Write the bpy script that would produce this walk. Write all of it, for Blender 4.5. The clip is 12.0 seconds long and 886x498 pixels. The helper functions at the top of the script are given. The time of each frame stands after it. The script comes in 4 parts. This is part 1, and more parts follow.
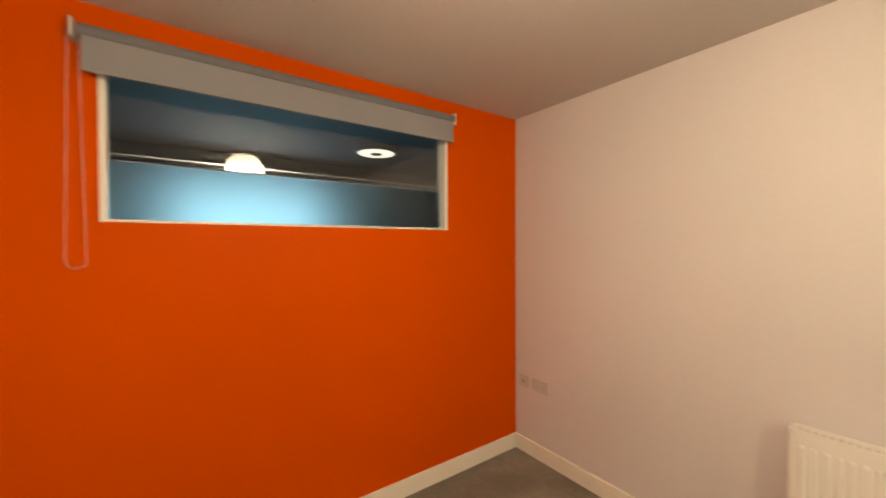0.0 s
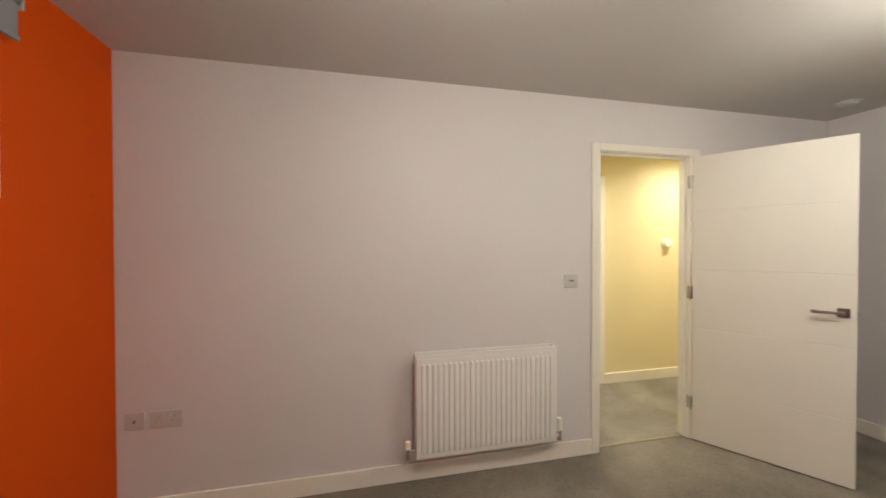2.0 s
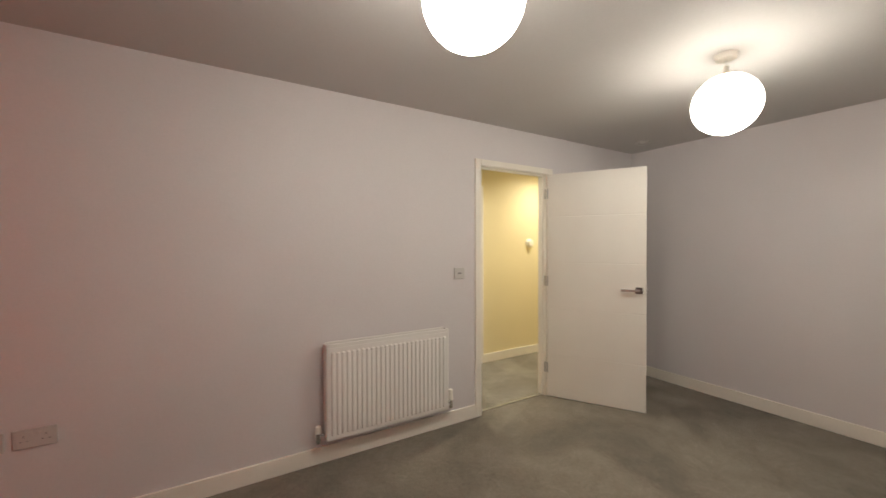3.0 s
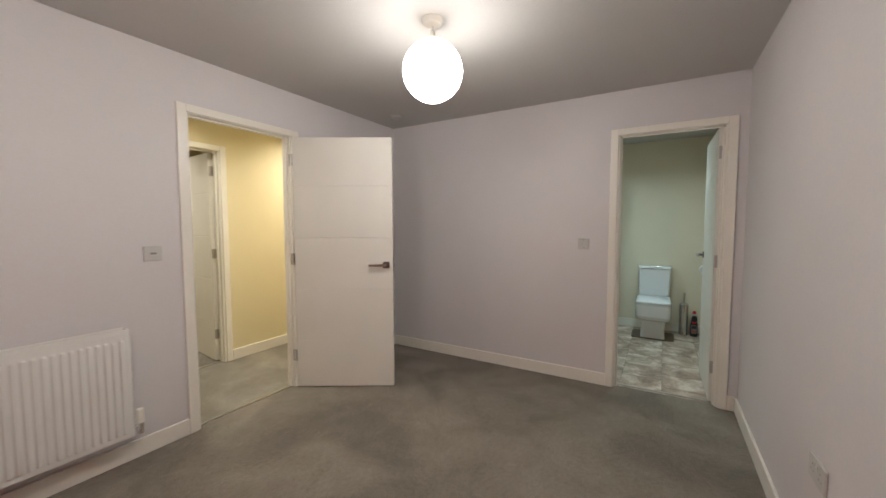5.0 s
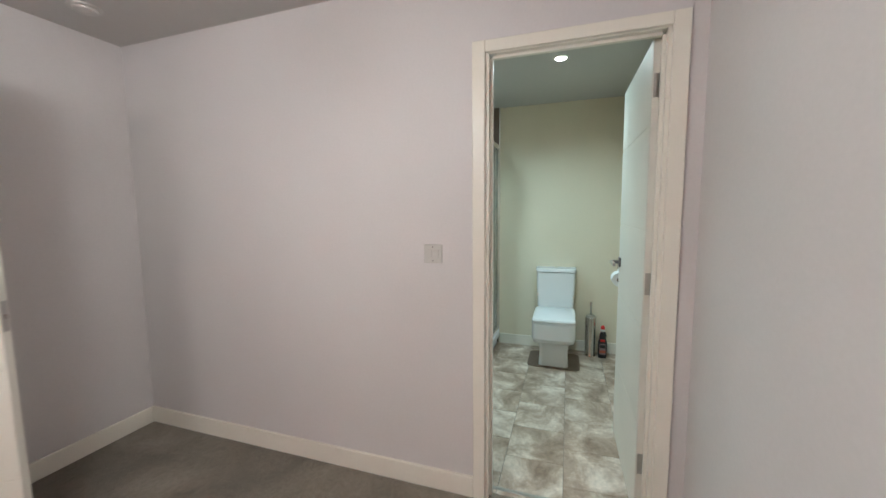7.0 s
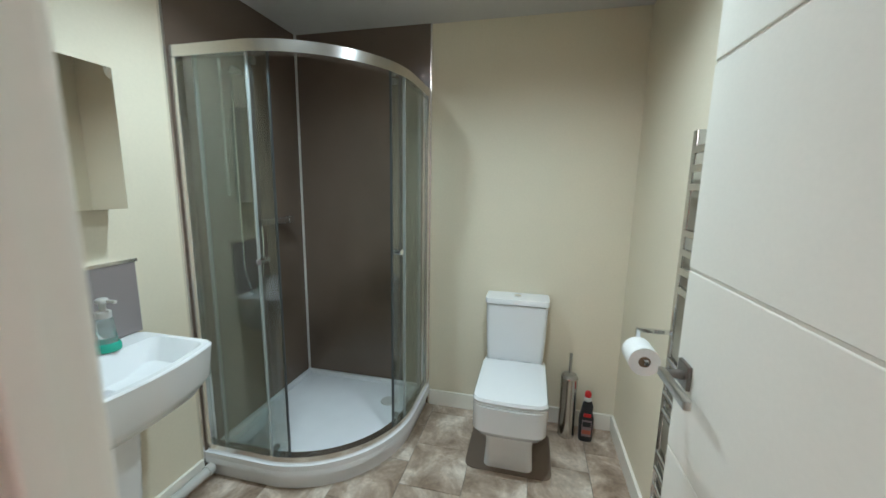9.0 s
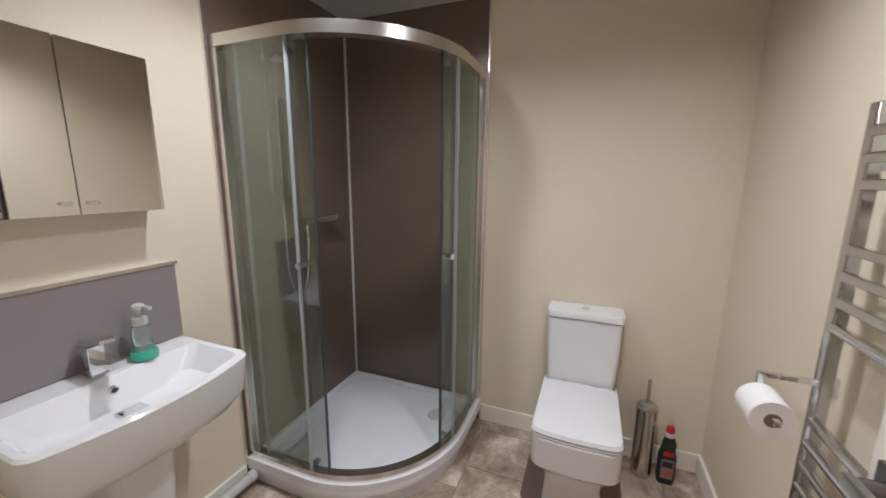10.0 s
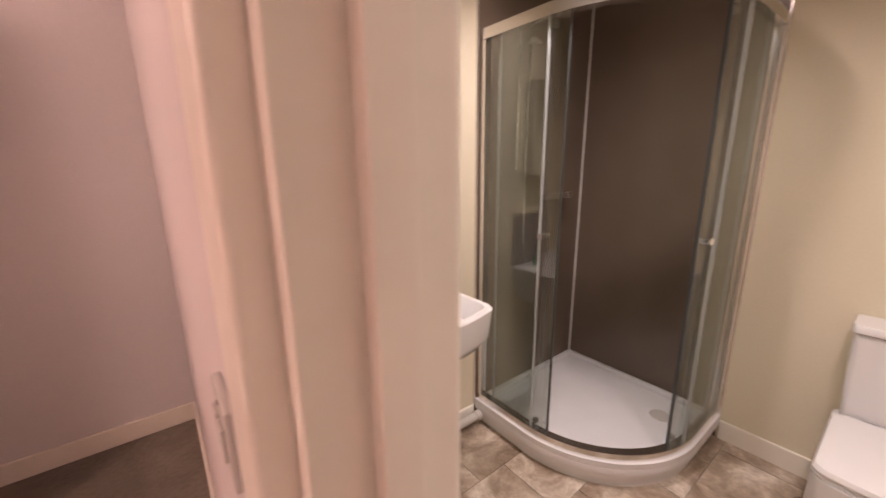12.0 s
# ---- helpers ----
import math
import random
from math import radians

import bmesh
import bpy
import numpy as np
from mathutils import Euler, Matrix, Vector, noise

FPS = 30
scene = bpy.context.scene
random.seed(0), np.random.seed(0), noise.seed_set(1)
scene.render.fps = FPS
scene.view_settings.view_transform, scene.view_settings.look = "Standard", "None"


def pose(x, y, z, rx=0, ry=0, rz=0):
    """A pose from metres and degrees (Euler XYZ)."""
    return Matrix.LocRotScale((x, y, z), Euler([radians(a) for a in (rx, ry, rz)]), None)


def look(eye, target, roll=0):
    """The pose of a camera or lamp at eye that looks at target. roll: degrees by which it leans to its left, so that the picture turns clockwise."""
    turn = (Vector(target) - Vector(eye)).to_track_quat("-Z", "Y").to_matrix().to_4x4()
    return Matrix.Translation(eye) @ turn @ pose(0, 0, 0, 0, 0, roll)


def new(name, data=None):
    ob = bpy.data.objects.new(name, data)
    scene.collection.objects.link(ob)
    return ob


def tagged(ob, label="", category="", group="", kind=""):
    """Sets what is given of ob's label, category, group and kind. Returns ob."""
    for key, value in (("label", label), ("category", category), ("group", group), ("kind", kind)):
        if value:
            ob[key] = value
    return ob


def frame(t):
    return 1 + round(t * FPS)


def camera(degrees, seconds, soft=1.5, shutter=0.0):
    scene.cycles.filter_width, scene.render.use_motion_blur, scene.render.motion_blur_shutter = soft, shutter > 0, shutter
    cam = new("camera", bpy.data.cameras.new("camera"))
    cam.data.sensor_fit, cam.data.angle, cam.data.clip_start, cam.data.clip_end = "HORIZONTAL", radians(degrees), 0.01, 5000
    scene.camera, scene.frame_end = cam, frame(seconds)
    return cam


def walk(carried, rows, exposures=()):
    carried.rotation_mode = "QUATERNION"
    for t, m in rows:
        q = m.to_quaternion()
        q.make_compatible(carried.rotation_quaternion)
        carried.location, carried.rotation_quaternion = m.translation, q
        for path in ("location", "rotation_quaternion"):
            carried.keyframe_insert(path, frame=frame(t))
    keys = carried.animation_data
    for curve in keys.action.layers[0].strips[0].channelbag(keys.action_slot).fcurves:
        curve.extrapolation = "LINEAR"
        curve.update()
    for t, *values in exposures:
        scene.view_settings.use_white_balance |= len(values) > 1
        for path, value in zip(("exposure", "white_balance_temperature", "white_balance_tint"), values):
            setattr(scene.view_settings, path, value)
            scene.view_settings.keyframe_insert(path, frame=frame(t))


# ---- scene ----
cam = camera(99.9, 12.0, 1.5, 0.3)
PATH = [
    (0, (1.015, 0.051, 1.457), (-0.613, 1.212, 1.432), -0.2),
    (0.5, (0.836, -0.006, 1.393), (-0.268, 1.661, 1.372), -0.2),
    (1, (0.603, -0.091, 1.394), (0.021, 1.822, 1.368), -0.3),
    (1.5, (0.424, -0.146, 1.4), (0.384, 1.853, 1.372), -0.1),
    (2, (0.305, -0.138, 1.387), (0.762, 1.809, 1.362), -0.1),
    (2.5, (0.165, -0.199, 1.391), (0.95, 1.64, 1.363), -0.0),
    (3, (0.076, -0.366, 1.366), (1.11, 1.345, 1.346), -0.1),
    (3.6, (0.076, -0.481, 1.352), (1.384, 1.032, 1.294), -0.2),
    (5.3, (0.864, -0.511, 1.302), (2.618, 0.439, 1.165), -0.2),
    (5.5, (0.991, -0.517, 1.316), (2.762, 0.399, 1.168), -0.3),
    (6, (1.419, -0.529, 1.345), (3.253, 0.25, 1.169), -0.4),
    (6.5, (1.877, -0.547, 1.362), (3.749, 0.135, 1.179), -0.4),
    (7, (2.307, -0.528, 1.346), (4.193, 0.106, 1.148), -0.6),
    (8.8, (3.716, -0.477, 1.432), (5.638, -0.033, 1.099), 0.9),
    (9, (3.813, -0.485, 1.428), (5.733, -0.030, 1.101), 0.9),
    (9.5, (4.013, -0.469, 1.425), (5.903, 0.085, 1.076), 0.7),
    (10, (4.030, -0.421, 1.444), (5.856, 0.305, 1.075), 0.5),
    (10.5, (4.071, -0.400, 1.427), (5.782, 0.567, 1.056), 0.2),
    (11, (4.080, -0.394, 1.414), (5.668, 0.749, 1.000), -0.0),
    (11.5, (3.969, -0.378, 1.411), (5.397, 0.953, 0.974), -0.3),
    (12, (3.880, -0.327, 1.410), (5.077, 1.210, 0.959), -0.6),
]
EXPOSURES = [(0.0, 0.7, 9500, 14), (0.5, 0.9, 8400, 10), (1.0, 0.88, 7100, 7), (1.5, 0.62, 6600, 7), (2.5, 0.2, 6500, 8), (3.6, 0.05, 6400, 11), (5.5, 0.18, 6050, 12),
             (6.0, 0.32, 6100, 12), (6.5, 0.44, 6000, 11), (7.0, 0.66, 5800, 9), (8.8, 0.66, 6000, 17), (9.5, 0.66, 6500, 37), (10.0, 0.55, 6800, 42), (10.5, 0.54, 7100, 43), (11.5, 0.5, 7300, 48), (12.0, 0.7, 8600, 60)]
walk(cam, [(t, look(eye, target, roll)) for t, eye, target, roll in PATH], EXPOSURES)

# ---- world ----
world = bpy.data.worlds.new("world")
scene.world = world
world.use_nodes = True
world.node_tree.nodes["Background"].inputs[0].default_value = (0.25, 0.4, 0.6, 1)
world.node_tree.nodes["Background"].inputs[1].default_value = 0.05

GLOBE, BATH_SPOT, HALL_SPOT, BACK_GLOW = 30.0, 40.0, 80.0, 1.5


# ---- materials ----
def material(name, colour, rough=0.5, metal=0.0, grain=0.0, grain_size=200.0, blotch=0.0, blotch_size=3.0, bump=0.0,
             emit=0.0, transmission=0.0, ior=1.45, per_piece=0.0, coat=0.0, alpha=1.0):
    m = bpy.data.materials.new(name)
    m.use_nodes = True
    nodes, links = m.node_tree.nodes, m.node_tree.links
    b = nodes["Principled BSDF"]
    b.inputs["Base Color"].default_value = (*colour, 1)
    b.inputs["Roughness"].default_value = rough
    b.inputs["Metallic"].default_value = metal
    b.inputs["IOR"].default_value = ior
    b.inputs["Transmission Weight"].default_value = transmission
    b.inputs["Coat Weight"].default_value = coat
    b.inputs["Alpha"].default_value = alpha
    if emit:
        b.inputs["Emission Color"].default_value = (*colour, 1)
        b.inputs["Emission Strength"].default_value = emit
    if grain or blotch or bump or per_piece:
        where = nodes.new("ShaderNodeTexCoord")
        value = None

        def wave(size, amount, detail):
            n = nodes.new("ShaderNodeTexNoise")
            n.inputs["Scale"].default_value = size
            n.inputs["Detail"].default_value = detail
            links.new(where.outputs["Object"], n.inputs["Vector"])
            r = nodes.new("ShaderNodeMapRange")
            r.inputs["From Min"].default_value, r.inputs["From Max"].default_value = 0.3, 0.7
            r.inputs["To Min"].default_value, r.inputs["To Max"].default_value = 1 - amount, 1 + amount
            links.new(n.outputs["Fac"], r.inputs["Value"])
            return n, r

        factors = []
        fine, fine_range = wave(grain_size, grain, 3)
        if grain:
            factors.append(fine_range.outputs[0])
        if blotch:
            factors.append(wave(blotch_size, blotch, 4)[1].outputs[0])
        if per_piece:
            info = nodes.new("ShaderNodeObjectInfo")
            r = nodes.new("ShaderNodeMapRange")
            r.inputs["To Min"].default_value, r.inputs["To Max"].default_value = 1 - per_piece, 1 + per_piece
            links.new(info.outputs["Random"], r.inputs["Value"])
            factors.append(r.outputs[0])
        for f in factors:
            if value is None:
                value = f
            else:
                mul = nodes.new("ShaderNodeMath")
                mul.operation = "MULTIPLY"
                links.new(value, mul.inputs[0])
                links.new(f, mul.inputs[1])
                value = mul.outputs[0]
        if value is not None:
            mix = nodes.new("ShaderNodeVectorMath")
            mix.operation = "SCALE"
            mix.inputs[0].default_value = colour
            links.new(value, mix.inputs["Scale"])
            links.new(mix.outputs[0], b.inputs["Base Color"])
        if bump:
            bp = nodes.new("ShaderNodeBump")
            bp.inputs["Strength"].default_value = bump
            bp.inputs["Distance"].default_value = 0.004
            links.new(fine.outputs["Fac"], bp.inputs["Height"])
            links.new(bp.outputs[0], b.inputs["Normal"])
    return m


LILAC = material("lilac_paint", (0.70, 0.665, 0.662), 0.55, grain=0.015, grain_size=90, blotch=0.025, blotch_size=1.3, bump=0.04)
ORANGE = material("orange_paint", (0.68, 0.076, 0.002), 0.62, ior=1.25, grain=0.02, grain_size=90, blotch=0.04, blotch_size=1.1, bump=0.04)
YELLOW = material("yellow_paint", (0.80, 0.70, 0.45), 0.55, grain=0.015, grain_size=90, blotch=0.03, blotch_size=1.3, bump=0.04)
CREAM = material("cream_paint", (0.78, 0.70, 0.55), 0.5, grain=0.015, grain_size=90, blotch=0.03, blotch_size=1.3, bump=0.04)
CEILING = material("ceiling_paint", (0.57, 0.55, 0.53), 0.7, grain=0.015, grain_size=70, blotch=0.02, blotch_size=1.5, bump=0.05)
GLOSS = material("white_gloss_paint", (0.86, 0.82, 0.735), 0.32, grain=0.01, grain_size=60, blotch=0.02, blotch_size=4, bump=0.02)
DOORWHITE = material("door_white", (0.80, 0.77, 0.70), 0.38, grain=0.012, grain_size=120, blotch=0.02, blotch_size=3, bump=0.03)


def noise(nodes, links, where, scale, detail, lo, hi, to_lo, to_hi, rough=0.5, twist=0.0):
    """A noise over the given coordinates, spread between two values."""
    n, r = nodes.new("ShaderNodeTexNoise"), nodes.new("ShaderNodeMapRange")
    n.inputs["Scale"].default_value, n.inputs["Detail"].default_value = scale, detail
    n.inputs["Roughness"].default_value, n.inputs["Distortion"].default_value = rough, twist
    links.new(where, n.inputs["Vector"])
    for key, value in (("From Min", lo), ("From Max", hi), ("To Min", to_lo), ("To Max", to_hi)):
        r.inputs[key].default_value = value
    links.new(n.outputs["Fac"], r.inputs["Value"])
    return r.outputs[0]


def times(nodes, links, a, b):
    m = nodes.new("ShaderNodeMath")
    m.operation = "MULTIPLY"
    links.new(a, m.inputs[0])
    links.new(b, m.inputs[1])
    return m.outputs[0]


def carpet_pile(name, colour):
    """Cut pile: tufts, soft mottling, and swaths where feet have brushed the pile one way or the other."""
    m = bpy.data.materials.new(name)
    m.use_nodes = True
    nodes, links = m.node_tree.nodes, m.node_tree.links
    b = nodes["Principled BSDF"]
    b.inputs["Roughness"].default_value = 0.95
    b.inputs["Specular IOR Level"].default_value = 0.1
    b.inputs["Sheen Weight"].default_value = 0.12
    where = nodes.new("ShaderNodeTexCoord").outputs["Object"]
    tuft = noise(nodes, links, where, 330, 3, 0.3, 0.7, 0.66, 1.3)
    clump = noise(nodes, links, where, 46, 3, 0.3, 0.7, 0.88, 1.12)
    swath = noise(nodes, links, where, 1.25, 3, 0.41, 0.57, 0.80, 1.10, 0.45, 0.7)
    patch = noise(nodes, links, where, 5.5, 4, 0.35, 0.65, 0.90, 1.09, 0.6, 0.6)
    value = times(nodes, links, times(nodes, links, tuft, clump), times(nodes, links, swath, patch))
    mix = nodes.new("ShaderNodeVectorMath")
    mix.operation = "SCALE"
    mix.inputs[0].default_value = colour
    links.new(value, mix.inputs["Scale"])
    links.new(mix.outputs[0], b.inputs["Base Color"])
    bp = nodes.new("ShaderNodeBump")
    bp.inputs["Strength"].default_value, bp.inputs["Distance"].default_value = 0.9, 0.004
    links.new(tuft, bp.inputs["Height"])
    links.new(bp.outputs[0], b.inputs["Normal"])
    return m


def cloudy_stone(name):
    """Stone-look vinyl: clouds from brown-grey to chalky white, a cut of its own on every tile."""
    m = bpy.data.materials.new(name)
    m.use_nodes = True
    nodes, links = m.node_tree.nodes, m.node_tree.links
    b = nodes["Principled BSDF"]
    b.inputs["Roughness"].default_value = 0.36
    place, info, shift = nodes.new("ShaderNodeNewGeometry"), nodes.new("ShaderNodeObjectInfo"), nodes.new("ShaderNodeVectorMath")
    shift.operation = "MULTIPLY_ADD"
    links.new(info.outputs["Random"], shift.inputs[0])
    shift.inputs[1].default_value = (9.0, 17.0, 5.0)
    links.new(place.outputs["Position"], shift.inputs[2])
    cloud = noise(nodes, links, shift.outputs[0], 5.2, 6, 0.33, 0.68, 0.0, 1.0, 0.62, 0.5)
    ramp = nodes.new("ShaderNodeValToRGB")
    ramp.color_ramp.elements[0].position, ramp.color_ramp.elements[0].color = 0.05, (0.25, 0.175, 0.125, 1)
    ramp.color_ramp.elements[1].position, ramp.color_ramp.elements[1].color = 0.95, (0.75, 0.66, 0.57, 1)
    mid = ramp.color_ramp.elements.new(0.48)
    mid.color = (0.45, 0.345, 0.268, 1)
    links.new(cloud, ramp.inputs[0])
    fleck = noise(nodes, links, shift.outputs[0], 55, 4, 0.3, 0.7, 0.87, 1.13, 0.6)
    mix = nodes.new("ShaderNodeVectorMath")
    mix.operation = "SCALE"
    links.new(ramp.outputs[0], mix.inputs[0])
    links.new(fleck, mix.inputs["Scale"])
    links.new(mix.outputs[0], b.inputs["Base Color"])
    bp = nodes.new("ShaderNodeBump")
    bp.inputs["Strength"].default_value, bp.inputs["Distance"].default_value = 0.08, 0.003
    links.new(fleck, bp.inputs["Height"])
    links.new(bp.outputs[0], b.inputs["Normal"])
    return m


CARPET = carpet_pile("carpet", (0.265, 0.232, 0.186))
# same carpet in the hall, with the hall light put into its colour
LITCARPET = carpet_pile("carpet_lit", (0.31, 0.28, 0.235))
RADWHITE = material("radiator_enamel", (0.82, 0.80, 0.76), 0.3, blotch=0.015, blotch_size=5)
PLASTIC = material("white_plastic", (0.58, 0.56, 0.53), 0.35, blotch=0.02, blotch_size=20)
GREYPLASTIC = material("grey_plastic", (0.25, 0.24, 0.23), 0.4)
# towel rail chrome, tint lowered to hold the dark reflections on it
RAILCHROME = material("chrome_darkened", (0.58, 0.58, 0.59), 0.09, 1.0, grain=0.03, grain_size=40)
CHROME = material("chrome", (0.78, 0.78, 0.79), 0.09, 1.0, grain=0.03, grain_size=40)
SATIN = material("satin_steel", (0.50, 0.48, 0.46), 0.28, 1.0, grain=0.05, grain_size=150)
STEEL = material("polished_steel", (0.55, 0.53, 0.50), 0.14, 1.0, grain=0.04, grain_size=120)
DARKMETAL = material("dark_nickel", (0.22, 0.20, 0.19), 0.3, 1.0)
ALUMINIUM = material("polished_aluminium", (0.80, 0.78, 0.76), 0.24, 1.0, grain=0.03, grain_size=30)
CERAMIC = material("ceramic", (0.84, 0.84, 0.85), 0.08, blotch=0.01, blotch_size=6, coat=0.3)
TRAYWHITE = material("acrylic", (0.80, 0.80, 0.82), 0.25, blotch=0.02, blotch_size=8)
PANELBROWN = material("shower_panel", (0.168, 0.122, 0.095), 0.2, blotch=0.05, blotch_size=3)
SPLASH = material("splashback_panel", (0.29, 0.245, 0.245), 0.18, blotch=0.03, blotch_size=4)
CLEARSEAL = material("clear_seal", (0.62, 0.66, 0.66), 0.2, alpha=0.45)
SEALANT = material("sealant", (0.62, 0.60, 0.57), 0.4)
MIRROR = material("mirror", (0.88, 0.88, 0.86), 0.01, 1.0)


def thin_glass(name, tint, gloss):
    """Clear sheet glass: tinted see-through with a mirror gloss that grows at grazing angles."""
    m = bpy.data.materials.new(name)
    m.use_nodes = True
    nodes, links = m.node_tree.nodes, m.node_tree.links
    nodes.remove(nodes["Principled BSDF"])
    clear, shine = nodes.new("ShaderNodeBsdfTransparent"), nodes.new("ShaderNodeBsdfGlossy")
    clear.inputs["Color"].default_value = (*tint, 1)
    shine.inputs["Roughness"].default_value = 0.02
    edge, gain, mix = nodes.new("ShaderNodeLayerWeight"), nodes.new("ShaderNodeMath"), nodes.new("ShaderNodeMixShader")
    edge.inputs["Blend"].default_value = 0.25
    gain.operation = "MULTIPLY_ADD"
    gain.inputs[1].default_value, gain.inputs[2].default_value = 0.35, gloss
    links.new(edge.outputs["Facing"], gain.inputs[0])
    links.new(gain.outputs[0], mix.inputs[0])
    links.new(clear.outputs[0], mix.inputs[1])
    links.new(shine.outputs[0], mix.inputs[2])
    links.new(mix.outputs[0], nodes["Material Output"].inputs["Surface"])
    return m


GLASS = thin_glass("shower_glass", (0.86, 0.90, 0.885), 0.06)
PANE = thin_glass("window_glass", (0.88, 0.92, 0.95), 0.035)

FROST = material("frosted_film", (0.62, 0.82, 0.92), 0.55, transmission=1.0, ior=1.3)
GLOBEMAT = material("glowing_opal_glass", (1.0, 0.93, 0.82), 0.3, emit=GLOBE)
# crown of each globe set dimmer than its underside to weaken the ceiling's bright patch
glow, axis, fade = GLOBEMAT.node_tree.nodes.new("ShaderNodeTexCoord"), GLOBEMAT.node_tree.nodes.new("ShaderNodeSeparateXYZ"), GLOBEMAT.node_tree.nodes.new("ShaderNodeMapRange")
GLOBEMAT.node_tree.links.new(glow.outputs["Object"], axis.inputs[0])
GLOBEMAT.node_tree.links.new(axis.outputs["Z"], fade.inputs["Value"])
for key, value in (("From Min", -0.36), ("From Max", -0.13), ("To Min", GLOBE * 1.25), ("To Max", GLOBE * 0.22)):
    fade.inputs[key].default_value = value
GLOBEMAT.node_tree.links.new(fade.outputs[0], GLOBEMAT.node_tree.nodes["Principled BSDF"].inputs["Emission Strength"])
BULBMAT = material("downlight_lens", (1.0, 0.95, 0.85), 0.3, emit=40.0)
DISC = material("disc_light", (0.95, 1.0, 0.97), 0.3, emit=0.8)
# glow of an added sheet that lights the frosted pane from behind
GLOWPANEL = material("blue_glow_panel", (0.28, 0.62, 0.85), 0.9, emit=BACK_GLOW)
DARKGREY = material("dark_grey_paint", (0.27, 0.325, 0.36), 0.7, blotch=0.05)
BLINDGREY = material("blind_fabric", (0.27, 0.27, 0.29), 0.8, grain=0.08, grain_size=600, blotch=0.03, bump=0.15)
BLINDROLL = material("blind_roll_fabric", (0.17, 0.17, 0.19), 0.8, grain=0.08, grain_size=600, bump=0.15)
CORD = material("clear_cord", (0.75, 0.60, 0.55), 0.3, alpha=0.28)
TILE = cloudy_stone("stone_tile")
GROUT = material("grout", (0.27, 0.225, 0.19), 0.6, grain=0.1, grain_size=200)
PAPER = material("tissue", (0.85, 0.83, 0.80), 0.9, grain=0.04, grain_size=200, bump=0.2)
CARD = material("cardboard", (0.20, 0.13, 0.08), 0.9)
CLEARPLASTIC = material("clear_plastic", (0.80, 0.90, 0.88), 0.06, transmission=0.85, ior=1.4)
GREENSOAP = material("green_soap", (0.02, 0.42, 0.30), 0.15)
BLACKPLASTIC = material("black_plastic", (0.02, 0.02, 0.022), 0.3)
REDPLASTIC = material("red_plastic", (0.55, 0.02, 0.02), 0.35)
LABELWHITE = material("label_print", (0.22, 0.17, 0.17), 0.4)
LABELORANGE = material("label_orange", (0.38, 0.10, 0.06), 0.4)
DARKSEAL = material("dark_seal", (0.055, 0.06, 0.06), 0.3)


# ---- builders ----
def box(bm, x0, y0, z0, x1, y1, z1, bevel=0.0, segments=2):
    bmesh.ops.create_cube(bm, size=1.0, matrix=Matrix.LocRotScale(
        ((x0 + x1) / 2, (y0 + y1) / 2, (z0 + z1) / 2), None, (abs(x1 - x0), abs(y1 - y0), abs(z1 - z0))))
    if bevel:
        if "flat" not in bm.verts.layers.int:
            bm.verts.layers.int.new("flat")
        g = {"verts": bm.verts[-8:]}
        edges = list({e for v in g["verts"] for e in v.link_edges})
        bmesh.ops.bevel(bm, geom=edges, offset=bevel, segments=segments, affect="EDGES", profile=0.5)
    return bm


def weighted(me):
    """Normals that follow the larger faces, so that flat faces stay flat beside their rounded edges."""
    normals = [Vector((0, 0, 0)) for _ in me.vertices]
    for p in me.polygons:
        for v in p.vertices:
            normals[v] += p.normal * p.area
    me.normals_split_custom_set_from_vertices([n.normalized() for n in normals])


def slab(x0, y0, z0, x1, y1, z1, bevel=0.0, segments=2):
    return box(bmesh.new(), x0, y0, z0, x1, y1, z1, bevel, segments)


def rod(bm, a, b, r, r2=None, n=20, caps=True):
    a, b = Vector(a), Vector(b)
    d = b - a
    m = Matrix.Translation((a + b) / 2) @ d.to_track_quat("Z", "Y").to_matrix().to_4x4()
    bmesh.ops.create_cone(bm, cap_ends=caps, segments=n, radius1=r, radius2=r if r2 is None else r2, depth=d.length, matrix=m)
    return bm


def cyl(a, b, r, r2=None, n=20):
    return rod(bmesh.new(), a, b, r, r2, n)


def lathe(profile, n=32, at=(0, 0, 0)):
    """A turned solid: profile is a run of (radius, height)."""
    bm = bmesh.new()
    rings = []
    for r, z in profile:
        rings.append([bm.verts.new((at[0] + max(r, 1e-4) * math.cos(2 * math.pi * i / n),
                                    at[1] + max(r, 1e-4) * math.sin(2 * math.pi * i / n), at[2] + z)) for i in range(n)])
    for lo, hi in zip(rings, rings[1:]):
        for i in range(n):
            bm.faces.new((lo[i], lo[(i + 1) % n], hi[(i + 1) % n], hi[i]))
    bm.faces.new(rings[0][::-1])
    bm.faces.new(rings[-1])
    return bm


def loft(loops, close=True):
    """A skin over closed loops with equal counts of points, capped at both ends."""
    bm = bmesh.new()
    rings = [[bm.verts.new(p) for p in loop] for loop in loops]
    n = len(rings[0])
    for lo, hi in zip(rings, rings[1:]):
        for i in range(n):
            bm.faces.new((lo[i], lo[(i + 1) % n], hi[(i + 1) % n], hi[i]))
    if close:
        bm.faces.new(rings[0][::-1])
        bm.faces.new(rings[-1])
    bmesh.ops.recalc_face_normals(bm, faces=bm.faces[:])
    return bm


